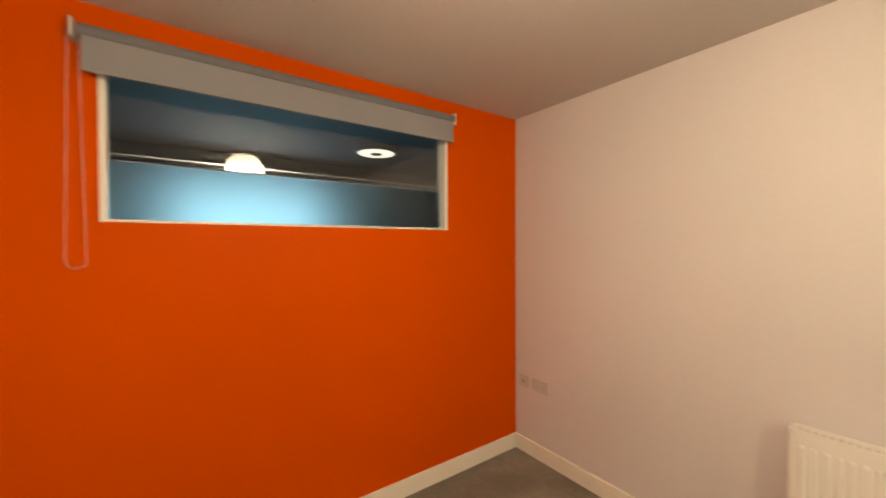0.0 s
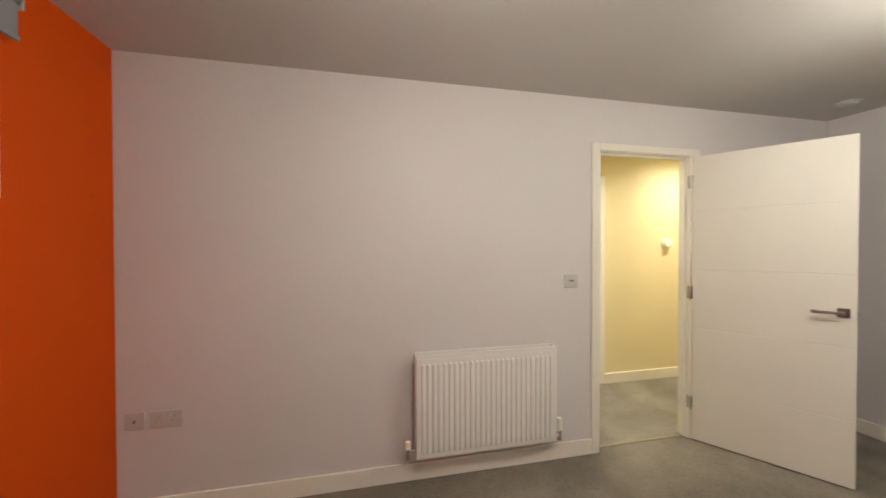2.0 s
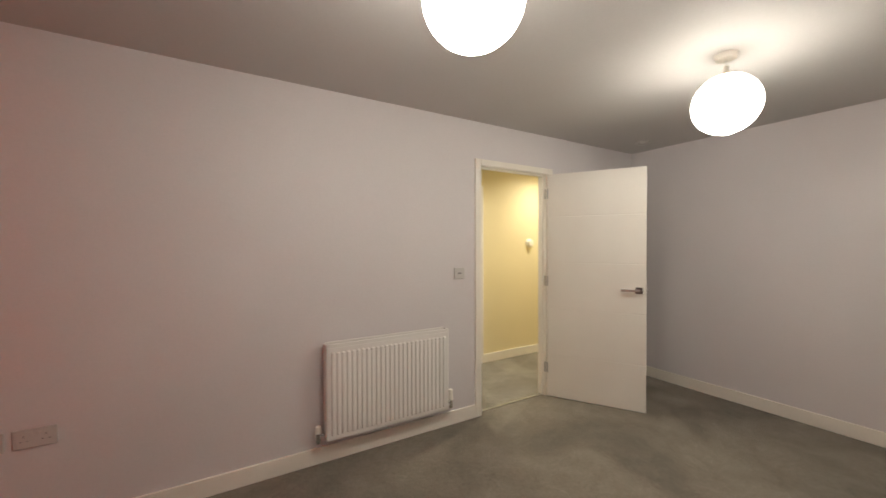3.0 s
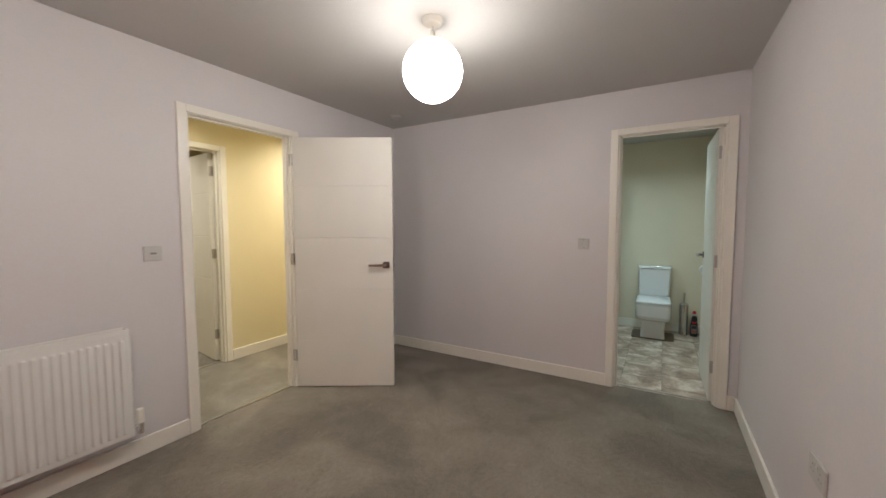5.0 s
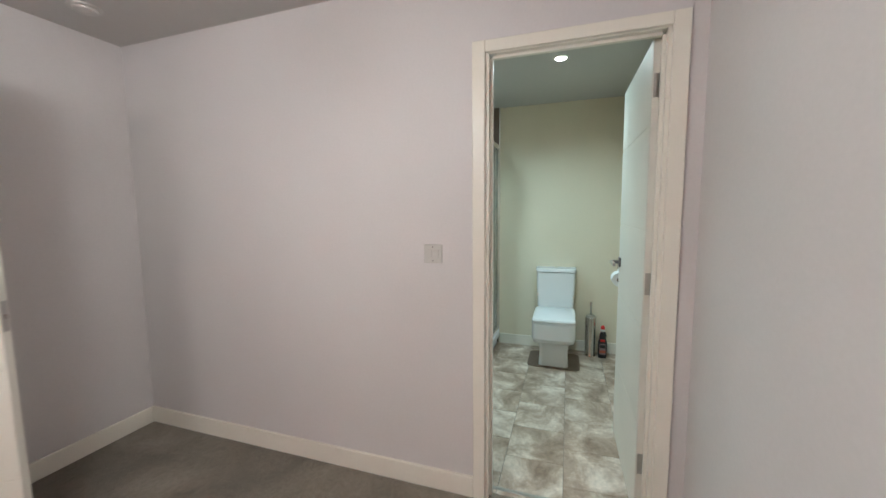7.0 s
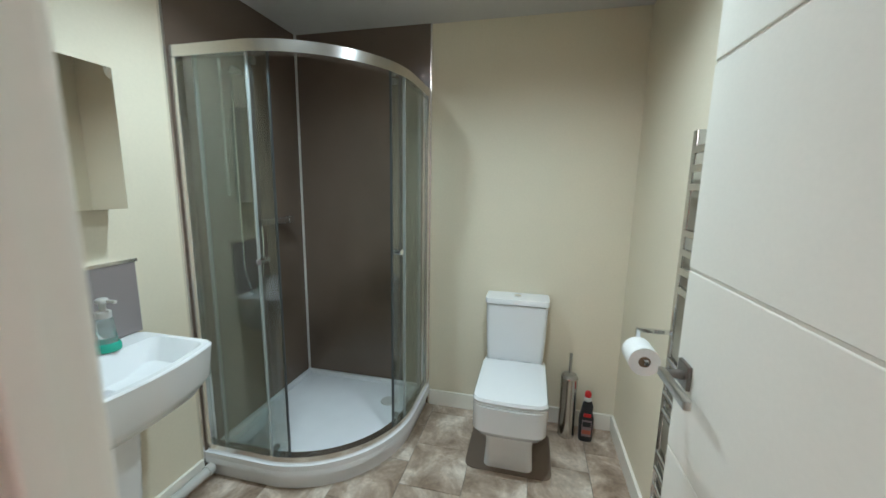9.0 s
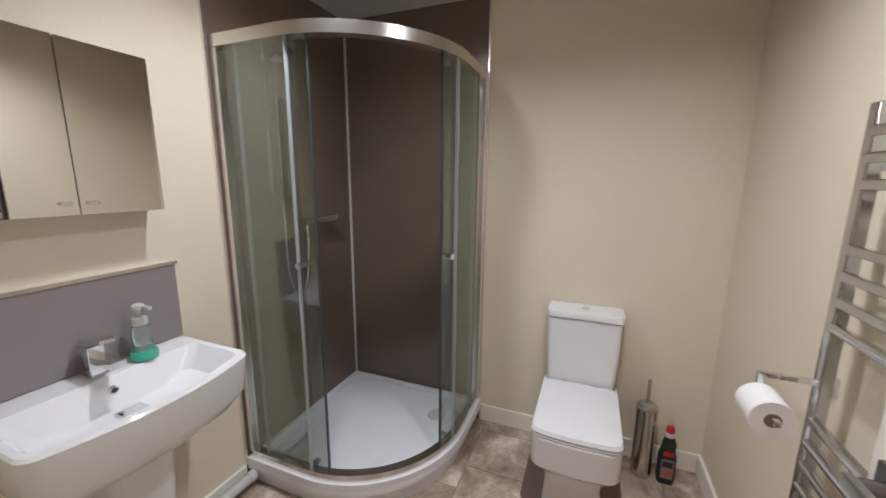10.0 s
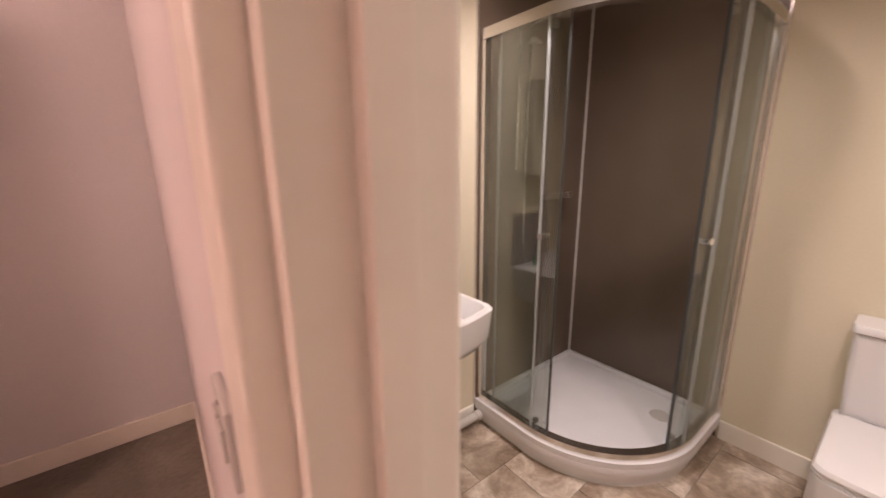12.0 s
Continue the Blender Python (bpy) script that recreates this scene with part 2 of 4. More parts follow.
def rounded(x0, y0, x1, y1, r, z, k=6, bow=0.0):
    """Points round a rectangle with round corners; bow pushes the -y side outwards in an arc."""
    pts = []
    for cx, cy, a0 in ((x1 - r, y1 - r, 0), (x0 + r, y1 - r, 90), (x0 + r, y0 + r, 180), (x1 - r, y0 + r, 270)):
        for i in range(k + 1):
            a = radians(a0 + 90 * i / k)
            pts.append([cx + r * math.cos(a), cy + r * math.sin(a), z])
        if a0 == 180 and bow:
            for i in range(1, 12):
                pts.append([x0 + r + (x1 - x0 - 2 * r) * i / 12, y0, z])
    if bow:
        mid, half = (x0 + x1) / 2, (x1 - x0) / 2
        for p in pts:
            w = max(0.0, 1 - (p[1] - y0) / max(1e-6, (y1 - y0)))
            p[1] -= bow * (1 - ((p[0] - mid) / half) ** 2) * w
    return [tuple(p) for p in pts]


def sweep(points, r, n=10, name="curve"):
    """A round bar along points."""
    bm = bmesh.new()
    rings = []
    pts = [Vector(p) for p in points]
    up = None
    for i, p in enumerate(pts):
        d = (pts[min(i + 1, len(pts) - 1)] - pts[max(i - 1, 0)]).normalized()
        if up is None:
            up = d.orthogonal().normalized()
        up = (up - d * up.dot(d)).normalized()
        side = d.cross(up)
        rings.append([bm.verts.new(p + r * (math.cos(2 * math.pi * k / n) * up + math.sin(2 * math.pi * k / n) * side)) for k in range(n)])
    for lo, hi in zip(rings, rings[1:]):
        for k in range(n):
            bm.faces.new((lo[k], lo[(k + 1) % n], hi[(k + 1) % n], hi[k]))
    bm.faces.new(rings[0][::-1])
    bm.faces.new(rings[-1])
    bmesh.ops.recalc_face_normals(bm, faces=bm.faces[:])
    return bm


def mesh_of(name, bm, mat, smooth=True):
    me = bpy.data.meshes.new(name)
    flat = "flat" in bm.verts.layers.int
    bm.to_mesh(me)
    bm.free()
    me.materials.append(mat)
    if smooth:
        me.polygons.foreach_set("use_smooth", [True] * len(me.polygons))
        if flat:
            weighted(me)
        else:
            me.set_sharp_from_angle(angle=radians(35))
    return me


def part(name, bm, mat, parent, label=""):
    ob = new(name, mesh_of(name, bm, mat))
    ob.parent = parent
    return tagged(ob, label)


def thing(name, at, label, category, group="", turn=0):
    ob = new(name)
    ob.empty_display_size = 0.1
    ob.matrix_basis = pose(*at, 0, 0, turn)
    return tagged(ob, label, category, group)


def single(name, bm, mat, label, category, at=(0, 0, 0), group="", turn=0):
    ob = new(name, mesh_of(name, bm, mat))
    ob.matrix_basis = pose(*at, 0, 0, turn)
    return tagged(ob, label, category, group)


def structure(name, bm, mat, label=""):
    return tagged(new(name, mesh_of(name, bm, mat)), label, "", "", "structure")


def fixed(name, at=(0, 0, 0), label=""):
    ob = new(name)
    ob.matrix_basis = pose(*at)
    return tagged(ob, label, "", "", "structure")


# ---- the plan ----
XO, XE, YS, YB, CEIL = -0.86, 3.912, -0.985, 2.03, 2.346     # bedroom faces
XA, BX1, BY0, BY1, BCEIL = 3.987, 6.035, -1.022, 1.02, 2.345  # bathroom faces
HY0, HY1 = 2.125, 3.09                                        # hall faces
D1X0, D1X1, D2Y0, D2Y1, DH = 1.864, 2.632, -0.879, -0.178, 2.012
WY0, WY1, WZ0, WZ1 = -0.185, 1.425, 1.545, 2.16
H3X0, H3X1 = 1.855, 2.655

# bedroom walls, each butted at the corners
w = slab(XO - 0.1, YS, 0, XO, WY0, CEIL)
box(w, XO - 0.1, WY1, 0, XO, YB, CEIL)
box(w, XO - 0.1, WY0, 0, XO, WY1, WZ0)
box(w, XO - 0.1, WY0, WZ1, XO, WY1, CEIL)
structure("wall_orange", w, ORANGE, "orange painted feature wall with a high window")
w = slab(XO - 0.1, YB, 0, D1X0, HY0 - 0.05, CEIL)
box(w, D1X1, YB, 0, XE + 0.1, HY0 - 0.05, CEIL)
box(w, D1X0, YB, DH, D1X1, HY0 - 0.05, CEIL)
structure("wall_north", w, LILAC, "pale lilac wall with radiator and doorway")
w = slab(XE, D2Y1, 0, XA - 0.035, YB, CEIL)
box(w, XE, YS, 0, XA - 0.035, D2Y0, CEIL)
box(w, XE, D2Y0, DH, XA - 0.035, D2Y1, CEIL)
structure("wall_east", w, LILAC, "pale lilac wall with the bathroom doorway")
structure("wall_south", slab(XO - 0.1, YS - 0.1, 0, XA - 0.035, YS, CEIL), LILAC, "plain pale lilac wall")
structure("floor_bedroom", slab(XO - 0.1, YS - 0.1, -0.1, XA - 0.03, HY0 - 0.04, 0), CARPET, "grey-brown cut pile carpet")
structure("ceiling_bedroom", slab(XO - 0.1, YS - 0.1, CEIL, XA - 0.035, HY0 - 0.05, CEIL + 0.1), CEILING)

# hall and the room beyond
w = slab(0.9, HY0 - 0.05, 0, D1X0, HY0, CEIL)
box(w, D1X1, HY0 - 0.05, 0, 4.6, HY0, CEIL)
box(w, D1X0, HY0 - 0.05, DH, D1X1, HY0, CEIL)
structure("wall_hall_south", w, YELLOW)
w = slab(0.9, HY1, 0, H3X0, HY1 + 0.1, CEIL)
box(w, H3X1, HY1, 0, 4.6, HY1 + 0.1, CEIL)
box(w, H3X0, HY1, DH, H3X1, HY1 + 0.1, CEIL)
structure("wall_hall_north", w, YELLOW, "pale yellow hall wall with a doorway")
structure("wall_hall_west", slab(0.8, HY0 - 0.05, 0, 0.9, 5.0, CEIL), YELLOW)
structure("wall_hall_east", slab(4.6, HY0 - 0.05, 0, 4.7, 5.0, CEIL), YELLOW)
structure("wall_room_north", slab(0.8, 5.0, 0, 4.7, 5.1, CEIL), YELLOW)
structure("floor_hall", slab(0.8, HY0 - 0.04, -0.1, 4.7, 5.1, 0), LITCARPET, "grey-brown carpet, lightened for the hall light")
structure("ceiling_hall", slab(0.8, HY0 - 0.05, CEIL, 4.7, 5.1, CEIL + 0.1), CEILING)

# bathroom shell
w = slab(XA - 0.035, D2Y1, 0, XA, BY1 + 0.1, BCEIL)
box(w, XA - 0.035, BY0 - 0.1, 0, XA, D2Y0, BCEIL)
box(w, XA - 0.035, D2Y0, DH, XA, D2Y1, BCEIL)
structure("wall_bathroom_west", w, CREAM)
structure("wall_bathroom_east", slab(BX1, BY0 - 0.1, 0, BX1 + 0.1, BY1 + 0.1, BCEIL), CREAM, "cream painted wall")
structure("wall_bathroom_north", slab(XA, BY1, 0, BX1, BY1 + 0.1, BCEIL), CREAM, "cream painted wall")
structure("wall_bathroom_south", slab(XA, BY0 - 0.1, 0, BX1, BY0, BCEIL), CREAM, "cream painted wall")
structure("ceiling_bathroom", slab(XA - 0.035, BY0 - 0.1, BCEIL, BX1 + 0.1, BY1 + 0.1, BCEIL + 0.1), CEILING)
bath_floor = structure("floor_bathroom", slab(XA - 0.03, BY0 - 0.1, -0.1, BX1 + 0.1, BY1 + 0.1, -0.004), GROUT, "mottled stone-look tile floor")


# ---- skirting ----
def skirting(name, x0, y0, x1, y1, mat=GLOSS):
    bm = slab(x0, y0, 0, x1, y1, 0.102, 0.004)
    return structure(name, bm, mat, "white gloss skirting board")


A = 0.048  # architrave width
skirting("baseboard_orange", XO, YS, XO + 0.016, YB - 0.016)
skirting("baseboard_north_a", XO, YB - 0.016, D1X0 - A, YB)
skirting("baseboard_north_b", D1X1 + A, YB - 0.016, XE - 0.016, YB)
skirting("baseboard_east", XE - 0.016, D2Y1 + A, XE, YB)
skirting("baseboard_east_b", XE - 0.016, YS + 0.016, XE, D2Y0 - A)
skirting("baseboard_south", XO + 0.016, YS, XE - 0.016, YS + 0.016)
skirting("baseboard_hall_a", 0.9, HY1 - 0.016, H3X0 - A, HY1)
skirting("baseboard_hall_b", H3X1 + A, HY1 - 0.016, 4.6, HY1)
skirting("baseboard_room", 0.9, 4.984, 4.6, 5.0)
skirting("baseboard_bath_east", BX1 - 0.016, BY0 + 0.016, BX1, 0.118)
skirting("baseboard_bath_south", XA, BY0, BX1, BY0 + 0.016)
skirting("baseboard_bath_north", XA, BY1 - 0.016, 5.126, BY1)
skirting("baseboard_bath_west", XA, D2Y1 + A, XA + 0.016, BY1 - 0.016)


# ---- door linings ----
def lining(name, width, depth, m, label):
    """Frame of a doorway: local x across the opening, y through the wall from its front face."""
    f = fixed(name, (0, 0, 0), label)
    f.matrix_basis = m
    t = 0.022
    part("jamb", slab(0, 0, 0, t, depth, DH, 0.001), GLOSS, f)
    part("jamb", slab(width - t, 0, 0, width, depth, DH, 0.001), GLOSS, f)
    part("head", slab(t, 0, DH - 0.012, width - t, depth, DH, 0.001), GLOSS, f)
    part("door_stop", slab(t, depth * 0.36, 0, t + 0.012, depth * 0.62, DH - t, 0.001), GLOSS, f)
    part("door_stop", slab(width - t - 0.012, depth * 0.36, 0, width - t, depth * 0.62, DH - t, 0.001), GLOSS, f)
    part("door_stop", slab(t + 0.012, depth * 0.36, DH - 0.024, width - t - 0.012, depth * 0.62, DH - 0.012, 0.001), GLOSS, f)
    for y0, y1 in ((-0.016, 0.003), (depth - 0.003, depth + 0.016)):
        r = 0.008
        for x0, x1 in ((-A, r), (width - r, width + A)):
            part("architrave", slab(x0, y0, 0, x1, y1, DH + A - r, 0.004), GLOSS, f)
        part("architrave", slab(r, y0, DH - r, width - r, y1, DH + A - r, 0.004), GLOSS, f)
    return f


door_1 = lining("door_1", D1X1 - D1X0, HY0 - YB, pose(D1X0, YB, 0), "white gloss door lining to the hall")
door_2 = lining("door_2", D2Y1 - D2Y0, XA - XE, pose(XE, D2Y1, 0, 0, 0, -90), "white gloss door lining to the bathroom")
door_3 = lining("door_3", H3X1 - H3X0, 0.1, pose(H3X0, HY1, 0), "white gloss door lining across the hall")
part("threshold_strip", slab(0.022, 0.04, 0, D1X1 - D1X0 - 0.022, 0.062, 0.006, 0.002), SATIN, door_1)
part("threshold_strip", slab(0.022, 0.07, 0, D2Y1 - D2Y0 - 0.022, 0.09, 0.004, 0.0015), SATIN, door_2)
part("threshold_strip", slab(0.022, 0.04, 0, H3X1 - H3X0 - 0.022, 0.062, 0.006, 0.002), SATIN, door_3)
for z in (0.22, 1.0, 1.78):
    part("hinge_plate", slab(D1X1 - D1X0 - 0.0245, 0.002, z, D1X1 - D1X0 - 0.0215, 0.018, z + 0.09), SATIN, door_1, "satin steel hinge plate")
    part("hinge_plate", slab(D2Y1 - D2Y0 - 0.0245, 0.055, z, D2Y1 - D2Y0 - 0.0215, 0.073, z + 0.09), SATIN, door_2, "satin steel hinge plate")
part("strike_plate", slab(0.0215, 0.012, 0.94, 0.0235, 0.034, 1.06, 0.0005), SATIN, door_1)
part("strike_plate", slab(0.0215, 0.066, 0.94, 0.0235, 0.088, 1.06, 0.0005), SATIN, door_2)


def door_leaf(name, m, width, label, lift=0.0):
    """A flush door with five boards between shallow grooves; hinge at the origin, leaf along +x, room face at -y."""
    d = thing(name, (0, 0, 0), label, "door")
    d.matrix_basis = m
    cuts = [0.008, 0.39 + lift, 0.80 + lift, 1.21 + lift, 1.62 + lift, 1.998]
    body = part("leaf", slab(0, 0.004, 0.008, width, 0.036, 1.998, 0.001), DOORWHITE, d)
    for y0, y1 in ((0.0, 0.006), (0.034, 0.040)):
        for lo, hi in zip(cuts, cuts[1:]):
            part("panel", slab(0, y0, lo + (0.0028 if lo > 0.1 else 0), width, y1, hi - (0.0028 if hi < 1.9 else 0), 0.003, 1), DOORWHITE, body)
    for z in (0.22, 1.0, 1.78):
        h = part("hinge", cyl((-0.006, -0.003, z), (-0.006, -0.003, z + 0.09), 0.006, n=12), SATIN, d, "satin steel butt hinge")
        part("hinge_plate", slab(-0.003, 0.001, z, -0.0005, 0.034, z + 0.09), SATIN, h)
    for side, y in ((-1, 0.0), (1, 0.040)):
        s = side
        lo, hi = sorted((y, y + s * 0.009))
        hand = part("door_handle", slab(width - 0.078, lo, 0.97 + lift, width - 0.026, hi, 1.022 + lift, 0.002), DARKMETAL, d, "dark nickel lever on a square rose")
        part("neck", cyl((width - 0.056, y + s * 0.009, 0.996 + lift), (width - 0.056, y + s * 0.048, 0.996 + lift), 0.010, n=16), DARKMETAL, hand)
        lo, hi = sorted((y + s * 0.040, y + s * 0.054))
        part("lever", slab(width - 0.185, lo, 0.987 + lift, width - 0.046, hi, 1.006 + lift, 0.003), SATIN, hand)
    part("latch_plate", slab(width - 0.0005, 0.008, 0.94 + lift, width + 0.0015, 0.032, 1.05 + lift), SATIN, d)
    part("latch", slab(width, 0.014, 0.985 + lift, width + 0.012, 0.026, 1.005 + lift, 0.002), SATIN, d)
    return d


L1 = math.degrees(math.atan2(1.352 - 2.02, 3.026 - 2.625))
door_leaf("panelled_door", pose(2.617, 2.012, 0, 0, 0, L1), 0.778, "white grooved panel door standing open into the bedroom")
door_leaf("panelled_door", pose(3.989, -0.864, 0, 0, 0, 0.7), 0.70, "white grooved panel door standing open into the bathroom", 0.055)
door_leaf("panelled_door", pose(2.633, 3.185, 0, 0, 0, 83), 0.756, "white panel door standing open across the hall")

# closed door in the far room
lining("door_4", 0.8, 0.012, pose(2.28, 4.986, 0), "white door lining in the far room")
door_leaf("panelled_door", pose(2.304, 4.94, 0), 0.752, "closed white door in the far room")

# ---- window in the orange wall ----
win = fixed("window_1", (0, 0, 0), "white framed internal window with frosted lower glass")
FX0, FX1 = XO - 0.085, XO - 0.03
for y0, y1, n in ((WY0, WY0 + 0.022, "window_frame"), (WY1 - 0.022, WY1, "window_frame")):
    part(n, slab(FX0, y0, WZ0, FX1 + 0.032, y1, WZ1, 0.003), GLOSS, win)
part("window_frame", slab(FX0, WY0 + 0.022, WZ1 - 0.035, FX1 + 0.032, WY1 - 0.022, WZ1, 0.003), GLOSS, win)
part("window_sill", slab(FX0, WY0 + 0.022, WZ0, FX1 + 0.034, WY1 - 0.022, WZ0 + 0.012, 0.003), GLOSS, win)
FILM = 1.79
p = part("pane", slab(XO - 0.062, WY0 + 0.022, FILM, XO - 0.056, WY1 - 0.022, WZ1 - 0.035), PANE, win)
p = part("frosted_pane", slab(XO - 0.062, WY0 + 0.022, WZ0 + 0.012, XO - 0.056, WY1 - 0.022, FILM - 0.002), FROST, win, "blue-lit frosted glass")
part("glazing_bar", slab(XO - 0.068, WY0 + 0.022, FILM - 0.002, XO - 0.062, WY1 - 0.022, FILM + 0.004), DARKGREY, win)

# reflection of the film's top line in the double glazing, built as a strip
part("glazing_bar", slab(XO - 0.068, WY0 + 0.022, FILM + 0.024, XO - 0.064, WY1 - 0.022, FILM + 0.030), SATIN, win)

# corridor assumed behind the window; west wall opening made for the blue glow
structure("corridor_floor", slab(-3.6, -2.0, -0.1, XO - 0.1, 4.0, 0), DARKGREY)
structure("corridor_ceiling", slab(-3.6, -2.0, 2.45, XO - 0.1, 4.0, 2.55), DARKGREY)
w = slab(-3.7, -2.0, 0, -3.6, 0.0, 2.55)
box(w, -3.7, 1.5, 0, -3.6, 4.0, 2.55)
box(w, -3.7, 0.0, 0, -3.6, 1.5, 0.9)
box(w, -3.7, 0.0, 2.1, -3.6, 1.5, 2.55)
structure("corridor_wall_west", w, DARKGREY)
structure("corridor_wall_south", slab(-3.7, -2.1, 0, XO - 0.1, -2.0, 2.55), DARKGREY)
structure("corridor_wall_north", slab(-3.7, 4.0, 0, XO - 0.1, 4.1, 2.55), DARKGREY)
# unseen emitting sheet, added to make the frosted pane shine blue
structure("backdrop", slab(-4.6, -1.2, 0.2, -4.58, 2.6, 2.6), GLOWPANEL, "unseen blue glowing sheet behind the frosted glass")
lamp = thing("disc_light", (-2.54, 1.74, 2.45), "round white disc ceiling light beyond the window", "ceiling light")
part("rim", lathe([(0.19, -0.05), (0.215, -0.045), (0.215, 0.0)]), PLASTIC, lamp)
part("diffuser", lathe([(0.0, -0.056), (0.17, -0.056), (0.188, -0.05), (0.188, -0.046)]), DISC, lamp)

part("centre_cap", lathe([(0.0, -0.064), (0.05, -0.064), (0.06, -0.057), (0.06, -0.056)]), PLASTIC, lamp)

# ---- roller blind ----
blind = thing("roller_blind", (XO, 0.6, 2.225), "grey fabric roller blind rolled up above the window", "blind")
part("roll", cyl((0.035, -0.83, 0.0), (0.035, 0.84, 0.0), 0.026, n=28), BLINDROLL, blind)
part("fabric", slab(0.05, -0.82, -0.135, 0.0515, 0.832, -0.01), BLINDGREY, blind)
part("bottom_bar", slab(0.044, -0.82, -0.147, 0.058, 0.832, -0.13, 0.003), BLINDGREY, blind)
for y in (-0.845, 0.845):
    part("bracket", slab(0.0, y - 0.006, -0.035, 0.06, y + 0.006, 0.035, 0.004), PLASTIC, blind, "white end bracket")
loop = [(0.045, -0.86 + 0.004, 0.0)]
for i in range(9):
    loop.append((0.045, -0.842 - 0.028 * math.cos(math.pi * i / 8), -0.82 - 0.03 * math.sin(math.pi * i / 8)))
loop.append((0.045, -0.842 + 0.012, 0.0))
part("pull_cord", sweep(loop, 0.0026, 8), CORD, blind, "thin translucent looped pull chain")


# ---- bedroom fittings ----
def globe_lamp(at, label):
    g = thing("pendant_lamp", at, label, "pendant lamp", "globe pendant lamps in the bedroom")
    part("ceiling_rose", lathe([(0.02, -0.032), (0.045, -0.026), (0.052, -0.01), (0.052, 0.0)]), GLOSS, g)
    part("flex", cyl((0, 0, -0.03), (0, 0, -0.118), 0.003, n=8), PLASTIC, g)
    # opaque cap over the crown, added to cut the light on the ceiling
    part("lamp_holder", lathe([(0.154 * math.cos(radians(a)), -0.256 + 0.154 * math.sin(radians(a))) for a in range(58, 86, 5)] + [(0.012, -0.095), (0.010, -0.06)]), GLOSS, g, "added white cap blocking upward light")
    r, c = 0.151, -0.256
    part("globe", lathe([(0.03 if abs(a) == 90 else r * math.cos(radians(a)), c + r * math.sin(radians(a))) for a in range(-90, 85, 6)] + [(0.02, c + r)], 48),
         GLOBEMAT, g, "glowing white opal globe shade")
    return g


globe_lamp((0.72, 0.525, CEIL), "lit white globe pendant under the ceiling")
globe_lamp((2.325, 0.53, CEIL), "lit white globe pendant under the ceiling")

alarm = thing("smoke_alarm", (3.566, 1.708, CEIL), "round white smoke alarm on the ceiling", "smoke alarm")
part("base", lathe([(0.060, -0.008), (0.066, -0.006), (0.066, 0.0)]), PLASTIC, alarm)
part("cover", lathe([(0.0, -0.024), (0.036, -0.023), (0.046, -0.018), (0.048, -0.008)]), PLASTIC, alarm)

# radiator under the north wall
RW, RH = 0.868, 0.598
rad = thing("radiator", (0.634, YB, 0.165), "white fluted panel radiator on the wall", "radiator")
part("front_panel", slab(0, -0.112, 0.008, RW, -0.098, RH - 0.02, 0.005), RADWHITE, rad)
part("back_panel", slab(0.01, -0.052, 0.02, RW - 0.01, -0.040, RH - 0.03, 0.004), RADWHITE, rad)
n = 26
flute = None
for i in range(n):
    x = 0.022 + (RW - 0.044) * (i + 0.5) / n
    if flute is None:
        flute = mesh_of("flute", loft([rounded(-0.011, 0.035, 0.011, RH - 0.05, 0.010, 0.0, 4), rounded(-0.0065, 0.043, 0.0065, RH - 0.058, 0.006, 0.011, 4)]), RADWHITE)
        flute.transform(Matrix.Rotation(radians(90), 4, "X"))
    o = new("flute", flute)
    o.parent = rad
    o.location = (x, -0.1115, 0)
part("side_panel", slab(-0.004, -0.106, 0.01, 0.004, -0.04, RH - 0.004, 0.002), RADWHITE, rad)
part("side_panel", slab(RW - 0.004, -0.106, 0.01, RW + 0.004, -0.04, RH - 0.004, 0.002), RADWHITE, rad)
grille = part("top_grille", slab(0.004, -0.112, RH - 0.022, RW - 0.004, -0.104, RH, 0.002), RADWHITE, rad)
part("grille_rail", slab(0.004, -0.044, RH - 0.014, RW - 0.004, -0.038, RH, 0.002), RADWHITE, grille)
for i in range(40):
    x = 0.01 + (RW - 0.02) * i / 39
    part("grille_bar", slab(x - 0.003, -0.104, RH - 0.018, x + 0.003, -0.044, RH - 0.014), RADWHITE, grille)
for x, s in ((-0.044, -1), (RW + 0.040, 1)):
    v = part("valve", cyl((x, -0.075, 0.0), (x, -0.075, 0.06), 0.016, n=18), CHROME, rad, "chrome radiator valve")
    part("valve_tail", cyl((x, -0.075, 0.045), (x - s * 0.046, -0.075, 0.045), 0.009, n=14), CHROME, v)
    part("valve_cap", cyl((x, -0.075, 0.06), (x, -0.075, 0.10 if s < 0 else 0.135), 0.019, 0.016, n=18), GLOSS, v, "white valve cap")
    part("pipe", cyl((x, -0.078, 0.006), (x, 0.0, 0.006), 0.0075, n=12), RADWHITE, v)
for x in (0.15, RW - 0.15):
    part("wall_bracket", slab(x - 0.015, -0.041, 0.1, x + 0.015, 0.0, RH - 0.1, 0.001), RADWHITE, rad)


